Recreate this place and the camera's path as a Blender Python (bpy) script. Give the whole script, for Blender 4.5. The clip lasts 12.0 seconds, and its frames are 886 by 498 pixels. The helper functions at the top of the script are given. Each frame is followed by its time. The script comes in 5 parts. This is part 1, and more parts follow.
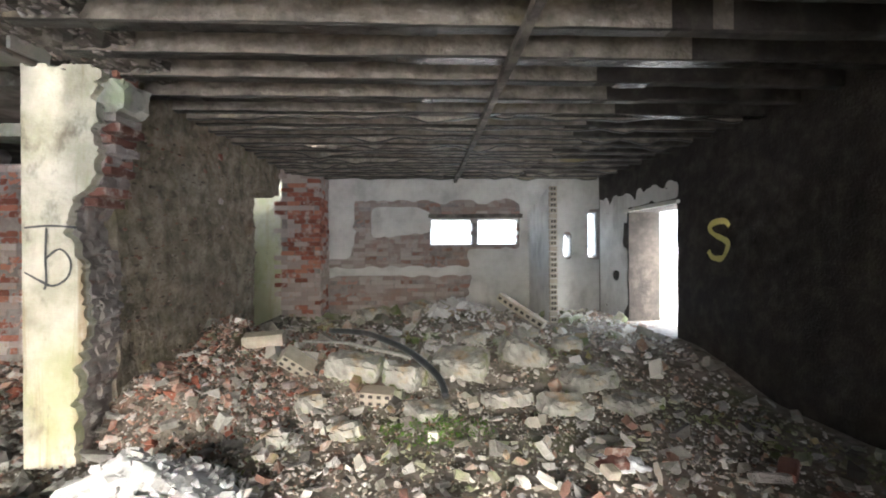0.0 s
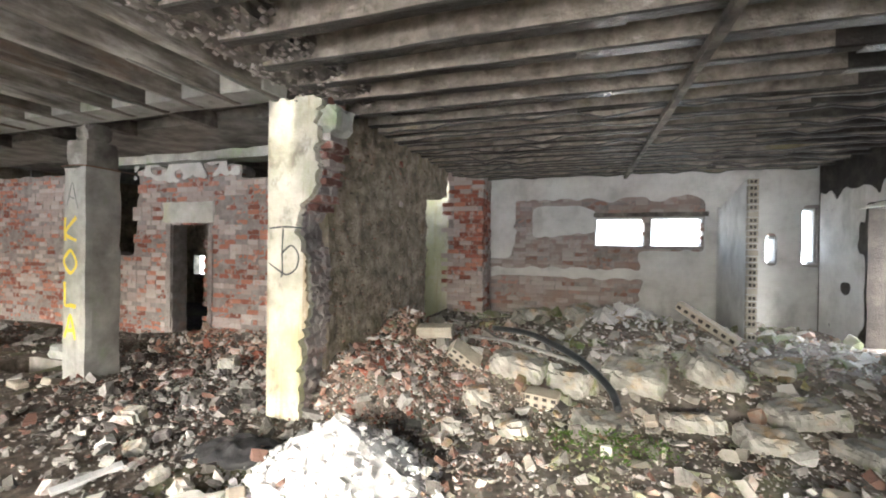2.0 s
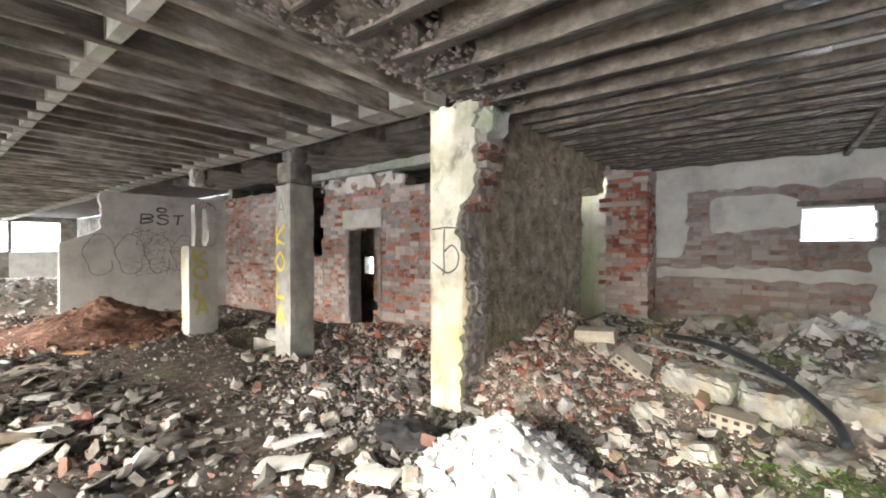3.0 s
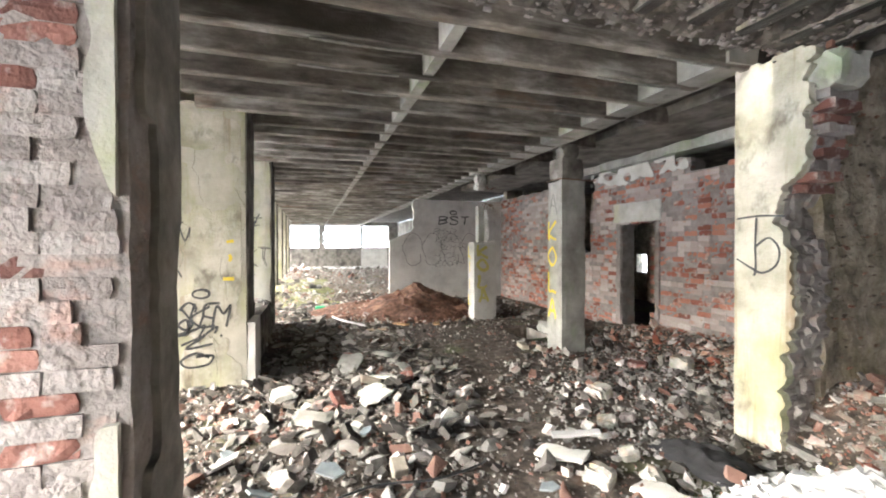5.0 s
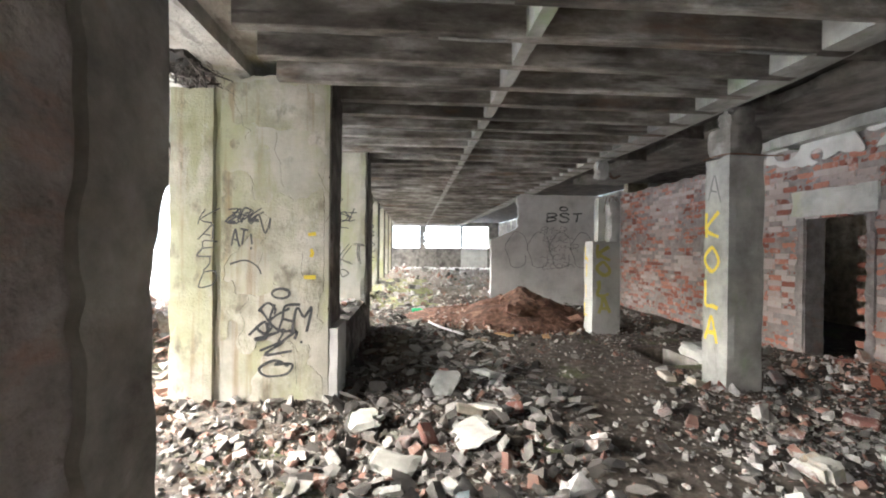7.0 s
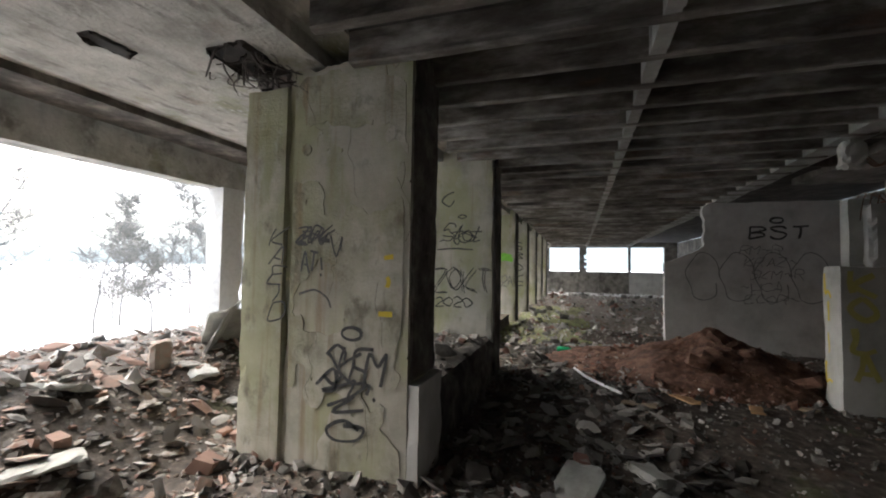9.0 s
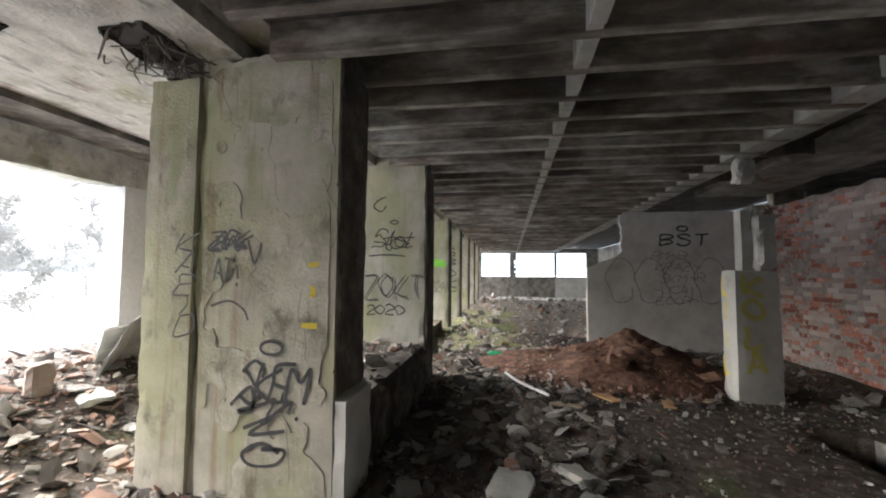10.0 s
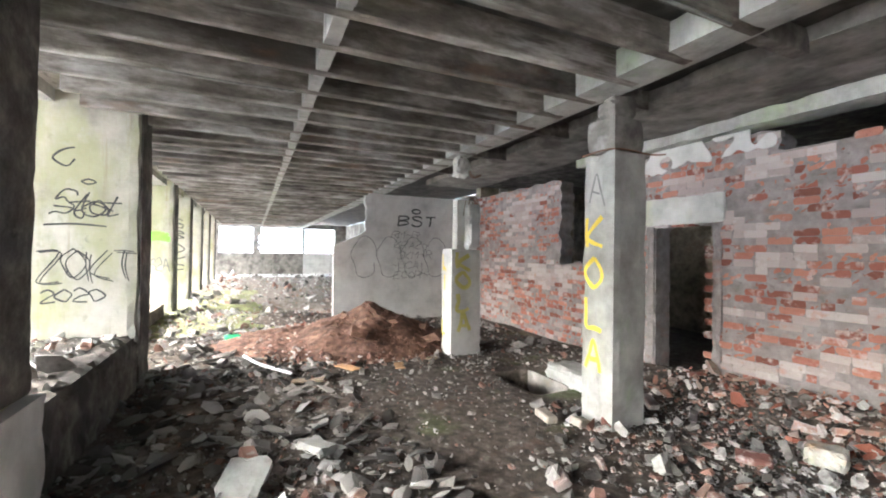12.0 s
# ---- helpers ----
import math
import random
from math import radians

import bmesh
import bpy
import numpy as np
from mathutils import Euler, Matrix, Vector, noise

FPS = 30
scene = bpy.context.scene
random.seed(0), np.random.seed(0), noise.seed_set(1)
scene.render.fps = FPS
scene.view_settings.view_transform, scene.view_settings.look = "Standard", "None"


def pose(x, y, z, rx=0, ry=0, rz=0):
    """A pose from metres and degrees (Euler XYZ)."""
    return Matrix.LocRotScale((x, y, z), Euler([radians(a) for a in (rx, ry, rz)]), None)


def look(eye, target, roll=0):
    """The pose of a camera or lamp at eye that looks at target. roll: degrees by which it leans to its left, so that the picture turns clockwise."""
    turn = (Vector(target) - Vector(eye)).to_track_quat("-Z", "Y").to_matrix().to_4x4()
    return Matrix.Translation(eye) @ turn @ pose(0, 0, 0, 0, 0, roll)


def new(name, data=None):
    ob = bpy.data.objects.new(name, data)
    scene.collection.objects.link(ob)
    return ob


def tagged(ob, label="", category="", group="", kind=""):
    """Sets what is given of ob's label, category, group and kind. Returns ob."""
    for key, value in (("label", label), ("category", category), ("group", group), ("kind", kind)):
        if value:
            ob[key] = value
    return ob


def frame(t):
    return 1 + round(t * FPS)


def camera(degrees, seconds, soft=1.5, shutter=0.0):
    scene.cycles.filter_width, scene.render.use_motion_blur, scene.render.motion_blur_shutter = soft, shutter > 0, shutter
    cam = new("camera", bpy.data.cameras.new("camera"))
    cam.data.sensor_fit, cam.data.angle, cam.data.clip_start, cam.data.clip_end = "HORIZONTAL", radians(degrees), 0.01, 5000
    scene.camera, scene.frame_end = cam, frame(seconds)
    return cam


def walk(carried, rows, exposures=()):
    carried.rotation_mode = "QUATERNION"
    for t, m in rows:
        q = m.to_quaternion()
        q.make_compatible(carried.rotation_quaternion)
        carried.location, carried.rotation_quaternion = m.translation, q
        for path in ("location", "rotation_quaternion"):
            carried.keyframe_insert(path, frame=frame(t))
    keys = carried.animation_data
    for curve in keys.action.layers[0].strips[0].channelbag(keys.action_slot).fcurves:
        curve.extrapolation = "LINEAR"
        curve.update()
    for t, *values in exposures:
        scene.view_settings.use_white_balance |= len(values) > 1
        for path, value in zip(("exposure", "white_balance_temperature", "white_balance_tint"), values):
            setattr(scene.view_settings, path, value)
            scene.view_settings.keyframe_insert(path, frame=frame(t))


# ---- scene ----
cam = camera(93.1, 12.0, soft=2.0)
PATH = [
    (0, (0.303, -0.163, 1.715), (0.394, 1.835, 1.712), -0.4),
    (0.5, (0.258, -0.176, 1.723), (0.187, 1.823, 1.72), 0.3),
    (1, (0.222, -0.174, 1.726), (0.003, 1.814, 1.72), 0.8),
    (1.5, (0.166, -0.178, 1.738), (-0.211, 1.786, 1.726), 1.0),
    (2, (0.14, -0.2, 1.738), (-0.478, 1.702, 1.726), 0.7),
    (2.5, (0.078, -0.213, 1.714), (-0.872, 1.547, 1.705), 0.2),
    (3, (0.031, -0.225, 1.71), (-1.194, 1.356, 1.701), -0.1),
    (3.5, (-0.031, -0.256, 1.698), (-1.472, 1.131, 1.686), -0.3),
    (5.5, (-0.143, -0.292, 1.651), (-2.099, 0.123, 1.609), 0.2),
    (6, (-0.317, -0.254, 1.621), (-2.286, 0.093, 1.548), 0.5),
    (6.5, (-0.718, -0.234, 1.63), (-2.688, 0.1, 1.552), 0.7),
    (7, (-1.182, -0.156, 1.61), (-3.177, -0.019, 1.599), 0.6),
    (7.5, (-1.592, -0.039, 1.623), (-3.591, -0.101, 1.647), 1.2),
    (9.5, (-2.704, 0.225, 1.659), (-4.585, -0.448, 1.755), 0.7),
    (10, (-2.705, 0.208, 1.665), (-4.677, -0.102, 1.783), 0.4),
    (10.5, (-2.711, 0.176, 1.671), (-4.708, 0.158, 1.782), 0.2),
    (11, (-2.691, 0.164, 1.678), (-4.684, 0.314, 1.756), 0.0),
    (11.5, (-2.679, 0.167, 1.675), (-4.641, 0.552, 1.713), 0.1),
    (12, (-2.704, 0.242, 1.675), (-4.526, 1.068, 1.692), 0.8),
]
walk(cam, [(t, look(eye, target, roll)) for t, eye, target, roll in PATH],
     [(t, stops, kelvin, 8) for t, stops, kelvin in ((0.0, 3.95, 6250), (1.0, 4.2, 6300), (3.5, 4.25, 6350), (5.5, 4.1, 6100), (6.3, 3.82, 6050), (7.5, 3.92, 6000), (9.3, 1.65, 6000), (9.5, 1.8, 6000), (10.0, 2.65, 6000), (10.5, 3.5, 5900), (11.0, 4.0, 5850), (11.5, 4.35, 5850), (12.0, 4.5, 5850))])

# ---- world, sun and sky: a pale overcast winter day ----
world = bpy.data.worlds.new("overcast_sky")
scene.world = world
world.use_nodes = True
sky = world.node_tree.nodes.new("ShaderNodeTexSky")
sky.sky_type, sky.sun_disc = "NISHITA", False
sky.sun_elevation, sky.sun_rotation = radians(35), radians(180)
sky.air_density, sky.dust_density, sky.ozone_density = 0.6, 9.0, 0.3
world.node_tree.nodes["Background"].inputs[1].default_value = 0.15
cloud = world.node_tree.nodes.new("ShaderNodeMix")  # an even cloud cover over the clear sky
cloud.data_type, cloud.blend_type = "RGBA", "ADD"
cloud.inputs["Factor"].default_value = 1.0
cloud.inputs["B"].default_value = (2.1, 2.4, 2.55, 1)
world.node_tree.links.new(sky.outputs[0], cloud.inputs["A"])
world.node_tree.links.new(cloud.outputs["Result"], world.node_tree.nodes["Background"].inputs[0])
sun = new("sun", bpy.data.lights.new("sun", "SUN"))
sun.data.energy, sun.data.angle, sun.data.color = 0.72, radians(55), (0.96, 1.0, 0.97)
sun.matrix_world = look((0, -20, 22), (0, 0, 8))

rng = np.random.default_rng(7)


# ---- materials ----
def shader(name, rough=0.9, metal=0.0):
    m = bpy.data.materials.new(name)
    m.use_nodes = True
    b = m.node_tree.nodes["Principled BSDF"]
    b.inputs["Roughness"].default_value, b.inputs["Metallic"].default_value = rough, metal
    return m, m.node_tree, b


def surf(name, cols, scale=6.0, detail=8.0, rough=0.9, bump=0.4, grain=60.0, stains=(), pick="", metal=0.0, stretch=(1, 1, 1)):
    """Colours cols run along a noise of that scale; stains: (colour, scale, threshold, strength, stretch); pick: island or object, for pieces that differ."""
    m, t, b = shader(name, rough, metal)
    N, L = t.nodes, t.links
    tc = N.new("ShaderNodeTexCoord")
    mp = N.new("ShaderNodeMapping")
    mp.inputs["Scale"].default_value = stretch
    here = tc.outputs["Object"]
    if pick:  # laid pieces share one run of stains across their joints
        here = N.new("ShaderNodeNewGeometry").outputs["Position"]
    L.new(here, mp.inputs[0])
    n1 = N.new("ShaderNodeTexNoise")
    n1.inputs["Scale"].default_value, n1.inputs["Detail"].default_value, n1.inputs["Roughness"].default_value = scale, detail, 0.65
    L.new(mp.outputs[0], n1.inputs["Vector"])
    ramp = N.new("ShaderNodeValToRGB")
    el = ramp.color_ramp.elements
    while len(el) < len(cols):
        el.new(0.5)
    for i, c in enumerate(cols):
        el[i].position = 0.32 + 0.36 * i / max(1, len(cols) - 1)
        el[i].color = (*c, 1)
    out = ramp.outputs[0]
    if pick:
        if pick == "island":
            g = N.new("ShaderNodeNewGeometry")
            rnd = g.outputs["Random Per Island"]
        else:
            g = N.new("ShaderNodeObjectInfo")
            rnd = g.outputs["Random"]
        mix = N.new("ShaderNodeMath")
        mix.operation = "MULTIPLY_ADD"
        mix.inputs[1].default_value = 0.22
        L.new(n1.outputs[0], mix.inputs[0])
        sc = N.new("ShaderNodeMath")
        sc.operation = "MULTIPLY_ADD"
        sc.inputs[1].default_value, sc.inputs[2].default_value = 0.5, 0.14
        L.new(rnd, sc.inputs[0])
        L.new(sc.outputs[0], mix.inputs[2])
        L.new(mix.outputs[0], ramp.inputs[0])
    else:
        L.new(n1.outputs[0], ramp.inputs[0])
    for c, s, lo, k, st in stains:
        mp2 = N.new("ShaderNodeMapping")
        mp2.inputs["Scale"].default_value, mp2.inputs["Location"].default_value = st, (s, 2 * s, lo)
        L.new(here, mp2.inputs[0])
        n = N.new("ShaderNodeTexNoise")
        n.inputs["Scale"].default_value, n.inputs["Detail"].default_value, n.inputs["Roughness"].default_value = s, 7, 0.62
        L.new(mp2.outputs[0], n.inputs["Vector"])
        r = N.new("ShaderNodeMapRange")
        r.inputs["From Min"].default_value, r.inputs["From Max"].default_value, r.inputs["To Max"].default_value = lo, lo + 0.12, k
        L.new(n.outputs[0], r.inputs["Value"])
        mx = N.new("ShaderNodeMix")
        mx.data_type = "RGBA"
        L.new(r.outputs[0], mx.inputs["Factor"])
        L.new(out, mx.inputs["A"])
        mx.inputs["B"].default_value = (*c, 1)
        out = mx.outputs["Result"]
    L.new(out, b.inputs["Base Color"])
    n2 = N.new("ShaderNodeTexNoise")
    n2.inputs["Scale"].default_value, n2.inputs["Detail"].default_value = grain, 6
    L.new(here, n2.inputs["Vector"])
    bp = N.new("ShaderNodeBump")
    bp.inputs["Strength"].default_value, bp.inputs["Distance"].default_value = bump, 0.02
    ad = N.new("ShaderNodeMath")
    ad.operation = "MULTIPLY_ADD"
    ad.inputs[1].default_value = min(1.0, 22.0 / grain)
    L.new(n2.outputs[0], ad.inputs[0])
    L.new(n1.outputs[0], ad.inputs[2])
    L.new(ad.outputs[0], bp.inputs["Height"])
    L.new(bp.outputs[0], b.inputs["Normal"])
    return m


MOSS, MUD, SOOT = (0.16, 0.2, 0.04), (0.07, 0.055, 0.04), (0.03, 0.028, 0.025)
M = dict(
    soil=surf("dark_soil", [(0.022, 0.017, 0.013), (0.055, 0.043, 0.034), (0.1, 0.082, 0.066), (0.2, 0.175, 0.15)], 9, bump=0.9, grain=45,
              stains=[((0.1, 0.14, 0.03), 0.7, 0.6, 0.6, (1, 1, 1)), ((0.16, 0.08, 0.05), 1.3, 0.6, 0.6, (1, 1, 1))]),
    moss_soil=surf("mossy_soil", [(0.1, 0.1, 0.06), (0.2, 0.21, 0.1), (0.26, 0.29, 0.12)], 4, bump=0.8, grain=40, stains=[((0.22, 0.2, 0.17), 1.0, 0.55, 0.8, (1, 1, 1))]),
    dusty=surf("dusty_lit_soil", [(0.09, 0.076, 0.062), (0.2, 0.175, 0.15), (0.31, 0.28, 0.25)], 7, bump=0.9, grain=40,
               stains=[((0.14, 0.16, 0.05), 0.9, 0.57, 0.6, (1, 1, 1)), ((0.2, 0.11, 0.075), 1.4, 0.56, 0.6, (1, 1, 1)), ((0.05, 0.042, 0.035), 3.5, 0.58, 0.7, (1, 1, 1))]),
    snow=surf("old_snow", [(0.6, 0.6, 0.6), (0.8, 0.8, 0.8)], 1.5, bump=0.4, grain=20, stains=[((0.25, 0.21, 0.15), 0.5, 0.58, 0.7, (1, 1, 1))]),
    red_dirt=surf("red_dirt", [(0.06, 0.031, 0.021), (0.145, 0.074, 0.049), (0.27, 0.165, 0.115)], 7, bump=1.0, grain=30, stains=[((0.03, 0.02, 0.016), 3, 0.55, 0.7, (1, 1, 1)), ((0.24, 0.19, 0.15), 11, 0.6, 0.7, (1, 1, 1))]),
    plaster=surf("cream_plaster", [(0.32, 0.31, 0.26), (0.45, 0.435, 0.37), (0.55, 0.535, 0.47)], 2.2, bump=0.35, grain=50,
                 stains=[((0.38, 0.39, 0.21), 1.3, 0.47, 0.65, (1, 1, 0.5)), ((0.27, 0.29, 0.12), 2.2, 0.57, 0.55, (1, 1, 0.4)), ((0.25, 0.17, 0.09), 6, 0.57, 0.6, (1, 1, 0.05)), ((0.52, 0.51, 0.47), 2.3, 0.56, 0.6, (1, 1, 0.8)), ((0.2, 0.19, 0.16), 4, 0.62, 0.6, (1, 1, 1))]),
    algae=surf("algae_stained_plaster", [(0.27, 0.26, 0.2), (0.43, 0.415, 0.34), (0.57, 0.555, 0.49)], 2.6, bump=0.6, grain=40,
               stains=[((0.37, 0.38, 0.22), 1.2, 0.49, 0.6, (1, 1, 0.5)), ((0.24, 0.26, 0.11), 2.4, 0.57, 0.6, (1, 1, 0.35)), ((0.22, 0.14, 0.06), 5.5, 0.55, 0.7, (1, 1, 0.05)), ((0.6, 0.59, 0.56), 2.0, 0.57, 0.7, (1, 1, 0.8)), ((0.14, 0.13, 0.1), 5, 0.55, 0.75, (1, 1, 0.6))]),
    pale=surf("pale_plaster", [(0.36, 0.36, 0.335), (0.48, 0.48, 0.45), (0.58, 0.58, 0.55)], 2.5, bump=0.3, grain=70,
              stains=[((0.46, 0.47, 0.27), 1.7, 0.54, 0.5, (1, 1, 0.6)), ((0.25, 0.24, 0.2), 6, 0.62, 0.6, (1, 1, 0.5))]),
    cream=surf("stained_cream_plaster", [(0.27, 0.265, 0.23), (0.37, 0.365, 0.325), (0.46, 0.455, 0.415)], 2.4, bump=0.5, grain=45,
               stains=[((0.32, 0.345, 0.17), 1.6, 0.5, 0.65, (1, 1, 0.7)), ((0.25, 0.24, 0.2), 5, 0.6, 0.6, (1, 1, 0.5)), ((0.3, 0.24, 0.16), 3, 0.6, 0.5, (1, 1, 0.2))]),
    grey=surf("grey_plaster", [(0.4, 0.4, 0.39), (0.54, 0.54, 0.525), (0.63, 0.63, 0.61)], 1.8, bump=0.2, grain=80,
              stains=[((0.2, 0.19, 0.18), 1.2, 0.58, 0.5, (1, 1, 0.5)), ((0.55, 0.54, 0.5), 3, 0.62, 0.5, (1, 1, 1))]),
    column=surf("worn_concrete", [(0.22, 0.22, 0.2), (0.33, 0.33, 0.31), (0.44, 0.44, 0.41)], 3, bump=0.4, grain=70,
                stains=[((0.25, 0.34, 0.18), 1.8, 0.56, 0.55, (1, 1, 0.6)), ((0.5, 0.5, 0.47), 2.6, 0.56, 0.6, (1, 1, 0.4)), ((0.1, 0.1, 0.09), 4, 0.62, 0.6, (1, 1, 0.4))]),
    joist=surf("joist_concrete", [(0.045, 0.038, 0.031), (0.18, 0.163, 0.142), (0.48, 0.462, 0.43)], 3.5, bump=0.5, grain=55, stretch=(1, 0.35, 1),
               stains=[((0.04, 0.036, 0.032), 0.9, 0.54, 0.75, (1, 0.3, 1)), ((0.2, 0.1, 0.05), 1.6, 0.58, 0.6, (1, 0.3, 1)), ((0.52, 0.51, 0.48), 1.9, 0.57, 0.8, (1, 0.2, 3)), ((0.025, 0.022, 0.02), 5, 0.58, 0.7, (1, 0.2, 2))]),
    concrete=surf("dark_concrete", [(0.1, 0.095, 0.085), (0.2, 0.19, 0.17), (0.3, 0.285, 0.26)], 3, bump=0.5, grain=55,
                  stains=[((0.05, 0.045, 0.04), 1.1, 0.52, 0.75, (1, 1, 1)), ((0.26, 0.15, 0.08), 2.0, 0.63, 0.5, (1, 1, 1)), ((0.42, 0.42, 0.4), 2.6, 0.63, 0.6, (1, 1, 1))]),
    deep_grey=surf("deep_grey_concrete", [(0.04, 0.036, 0.032), (0.11, 0.098, 0.087), (0.24, 0.22, 0.195)], 4, bump=0.7, grain=40,
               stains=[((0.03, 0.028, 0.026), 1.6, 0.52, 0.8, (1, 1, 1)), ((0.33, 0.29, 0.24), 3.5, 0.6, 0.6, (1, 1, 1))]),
    # near-black that puts the shade between joists and in the corner into colour
    shade_black=surf("shade_black", [(0.012, 0.011, 0.01), (0.035, 0.03, 0.027), (0.09, 0.082, 0.072)], 3, bump=0.5, grain=40),
    dark_wall=surf("near_black_render", [(0.012, 0.01, 0.009), (0.026, 0.021, 0.018), (0.055, 0.046, 0.039)], 5, bump=0.7, grain=40, stains=[((0.06, 0.056, 0.034), 1.3, 0.6, 0.5, (1, 1, 1))]),
    # damp lower edges, with the shade of the undersides put into the colour
    damp=surf("damp_shaded_underside", [(0.01, 0.009, 0.008), (0.022, 0.02, 0.018), (0.05, 0.046, 0.04)], 6, rough=0.45, bump=0.6, grain=40, stretch=(0.4, 1, 1)),
    wet=surf("wet_edge", [(0.03, 0.03, 0.028), (0.08, 0.075, 0.07)], 8, rough=0.25, bump=0.4, grain=50),
    soffit=surf("peeling_soffit", [(0.27, 0.26, 0.23), (0.42, 0.41, 0.375), (0.54, 0.53, 0.49)], 3.0, bump=0.8, grain=30,
                stains=[((0.25, 0.26, 0.13), 1.4, 0.55, 0.6, (1, 1, 1)), ((0.14, 0.13, 0.115), 2.6, 0.55, 0.8, (1, 3, 1)), ((0.62, 0.61, 0.58), 5, 0.57, 0.7, (1, 2, 1)), ((0.2, 0.12, 0.06), 1.1, 0.6, 0.5, (1, 1, 1))]),
    mortar=surf("grey_mortar", [(0.17, 0.152, 0.144), (0.24, 0.218, 0.208), (0.31, 0.287, 0.276)], 7, bump=0.9, grain=35, stains=[((0.3, 0.17, 0.13), 3, 0.56, 0.5, (1, 1, 2)), ((0.1, 0.085, 0.075), 14, 0.6, 0.7, (1, 1, 1))]),
    loam=surf("dark_loam_render", [(0.085, 0.07, 0.05), (0.2, 0.17, 0.13), (0.33, 0.295, 0.235)], 5, bump=1.2, grain=26,
              stains=[((0.17, 0.1, 0.06), 1.7, 0.58, 0.6, (1, 1, 1)), ((0.24, 0.22, 0.2), 5, 0.63, 0.7, (1, 1, 1)), ((0.11, 0.1, 0.03), 1.2, 0.58, 0.5, (1, 1, 1))]),
    red=surf("red_brick", [(0.11, 0.046, 0.036), (0.18, 0.076, 0.058), (0.25, 0.125, 0.1)], 14, bump=0.6, grain=50, pick="object",
             stains=[((0.36, 0.32, 0.3), 8, 0.53, 0.8, (1, 1, 1)), ((0.08, 0.04, 0.03), 24, 0.62, 0.7, (1, 1, 1))]),
    coated=surf("mortar_smeared_brick", [(0.2, 0.178, 0.17), (0.25, 0.225, 0.216), (0.3, 0.276, 0.266)], 16, bump=0.9, grain=32, pick="object",
                stains=[((0.32, 0.17, 0.13), 3.5, 0.57, 0.5, (1, 1, 1)), ((0.1, 0.085, 0.075), 18, 0.6, 0.75, (1, 1, 1)), ((0.47, 0.455, 0.44), 6, 0.58, 0.6, (1, 1, 1)), ((0.14, 0.12, 0.11), 2.2, 0.58, 0.5, (1, 1, 1))]),
    red_far=surf("red_brick_far", [(0.18, 0.064, 0.043), (0.3, 0.108, 0.075), (0.4, 0.175, 0.125)], 14, bump=0.6, grain=70, pick="island",
                 stains=[((0.47, 0.4, 0.37), 6, 0.53, 0.85, (1, 1, 1)), ((0.08, 0.04, 0.03), 22, 0.63, 0.7, (1, 1, 1))]),
    coated_far=surf("mortar_smeared_brick_far", [(0.33, 0.275, 0.255), (0.38, 0.325, 0.305), (0.44, 0.39, 0.37)], 14, bump=0.6, grain=45, pick="island",
                    stains=[((0.36, 0.16, 0.11), 6, 0.56, 0.6, (1, 1, 1)), ((0.48, 0.45, 0.43), 5, 0.6, 0.6, (1, 1, 1)), ((0.1, 0.085, 0.075), 22, 0.64, 0.7, (1, 1, 1))]),
    red_room=surf("dusty_red_brick", [(0.2, 0.115, 0.095), (0.27, 0.155, 0.13), (0.33, 0.21, 0.18)], 8, bump=0.5, grain=50, pick="island",
                  stains=[((0.34, 0.31, 0.29), 3, 0.5, 0.7, (1, 1, 1))]),
    coated_room=surf("dusty_smeared_brick", [(0.25, 0.2, 0.18), (0.31, 0.26, 0.24), (0.37, 0.33, 0.31)], 8, bump=0.5, grain=50, pick="island",
                     stains=[((0.27, 0.16, 0.13), 3, 0.54, 0.6, (1, 1, 1)), ((0.4, 0.38, 0.36), 2, 0.56, 0.6, (1, 1, 1))]),
    rubble=surf("mixed_rubble", [(0.08, 0.075, 0.068), (0.15, 0.142, 0.13), (0.24, 0.23, 0.215), (0.33, 0.32, 0.3), (0.2, 0.192, 0.18), (0.38, 0.37, 0.35), (0.52, 0.51, 0.49), (0.2, 0.115, 0.09)], 18, bump=0.7, grain=70, pick="island",
                stains=[((0.12, 0.105, 0.09), 5, 0.56, 0.6, (1, 1, 1)), ((0.33, 0.35, 0.2), 1.1, 0.62, 0.5, (1, 1, 1))]),
    joist_room=surf("plastered_joist", [(0.1, 0.088, 0.075), (0.2, 0.178, 0.153), (0.31, 0.283, 0.25)], 6, bump=1.0, grain=24,
                    stains=[((0.05, 0.045, 0.04), 1.0, 0.56, 0.7, (0.6, 1, 1)), ((0.45, 0.43, 0.39), 5, 0.62, 0.7, (1, 1, 2)), ((0.2, 0.17, 0.06), 1.2, 0.6, 0.6, (0.6, 1, 1))]),
    slate=surf("blue_grey_slate", [(0.14, 0.17, 0.19), (0.24, 0.28, 0.3)], 8, bump=0.3, grain=60, rough=0.6),
    red_hall=surf("worn_red_brick", [(0.18, 0.064, 0.043), (0.3, 0.108, 0.075), (0.4, 0.175, 0.125)], 14, bump=0.7, grain=50, pick="object",
                  stains=[((0.47, 0.4, 0.37), 7, 0.53, 0.85, (1, 1, 1)), ((0.09, 0.045, 0.033), 22, 0.62, 0.75, (1, 1, 1))]),
    coated_hall=surf("lime_smeared_brick", [(0.33, 0.275, 0.255), (0.38, 0.325, 0.305), (0.44, 0.39, 0.37)], 14, bump=0.8, grain=40, pick="object",
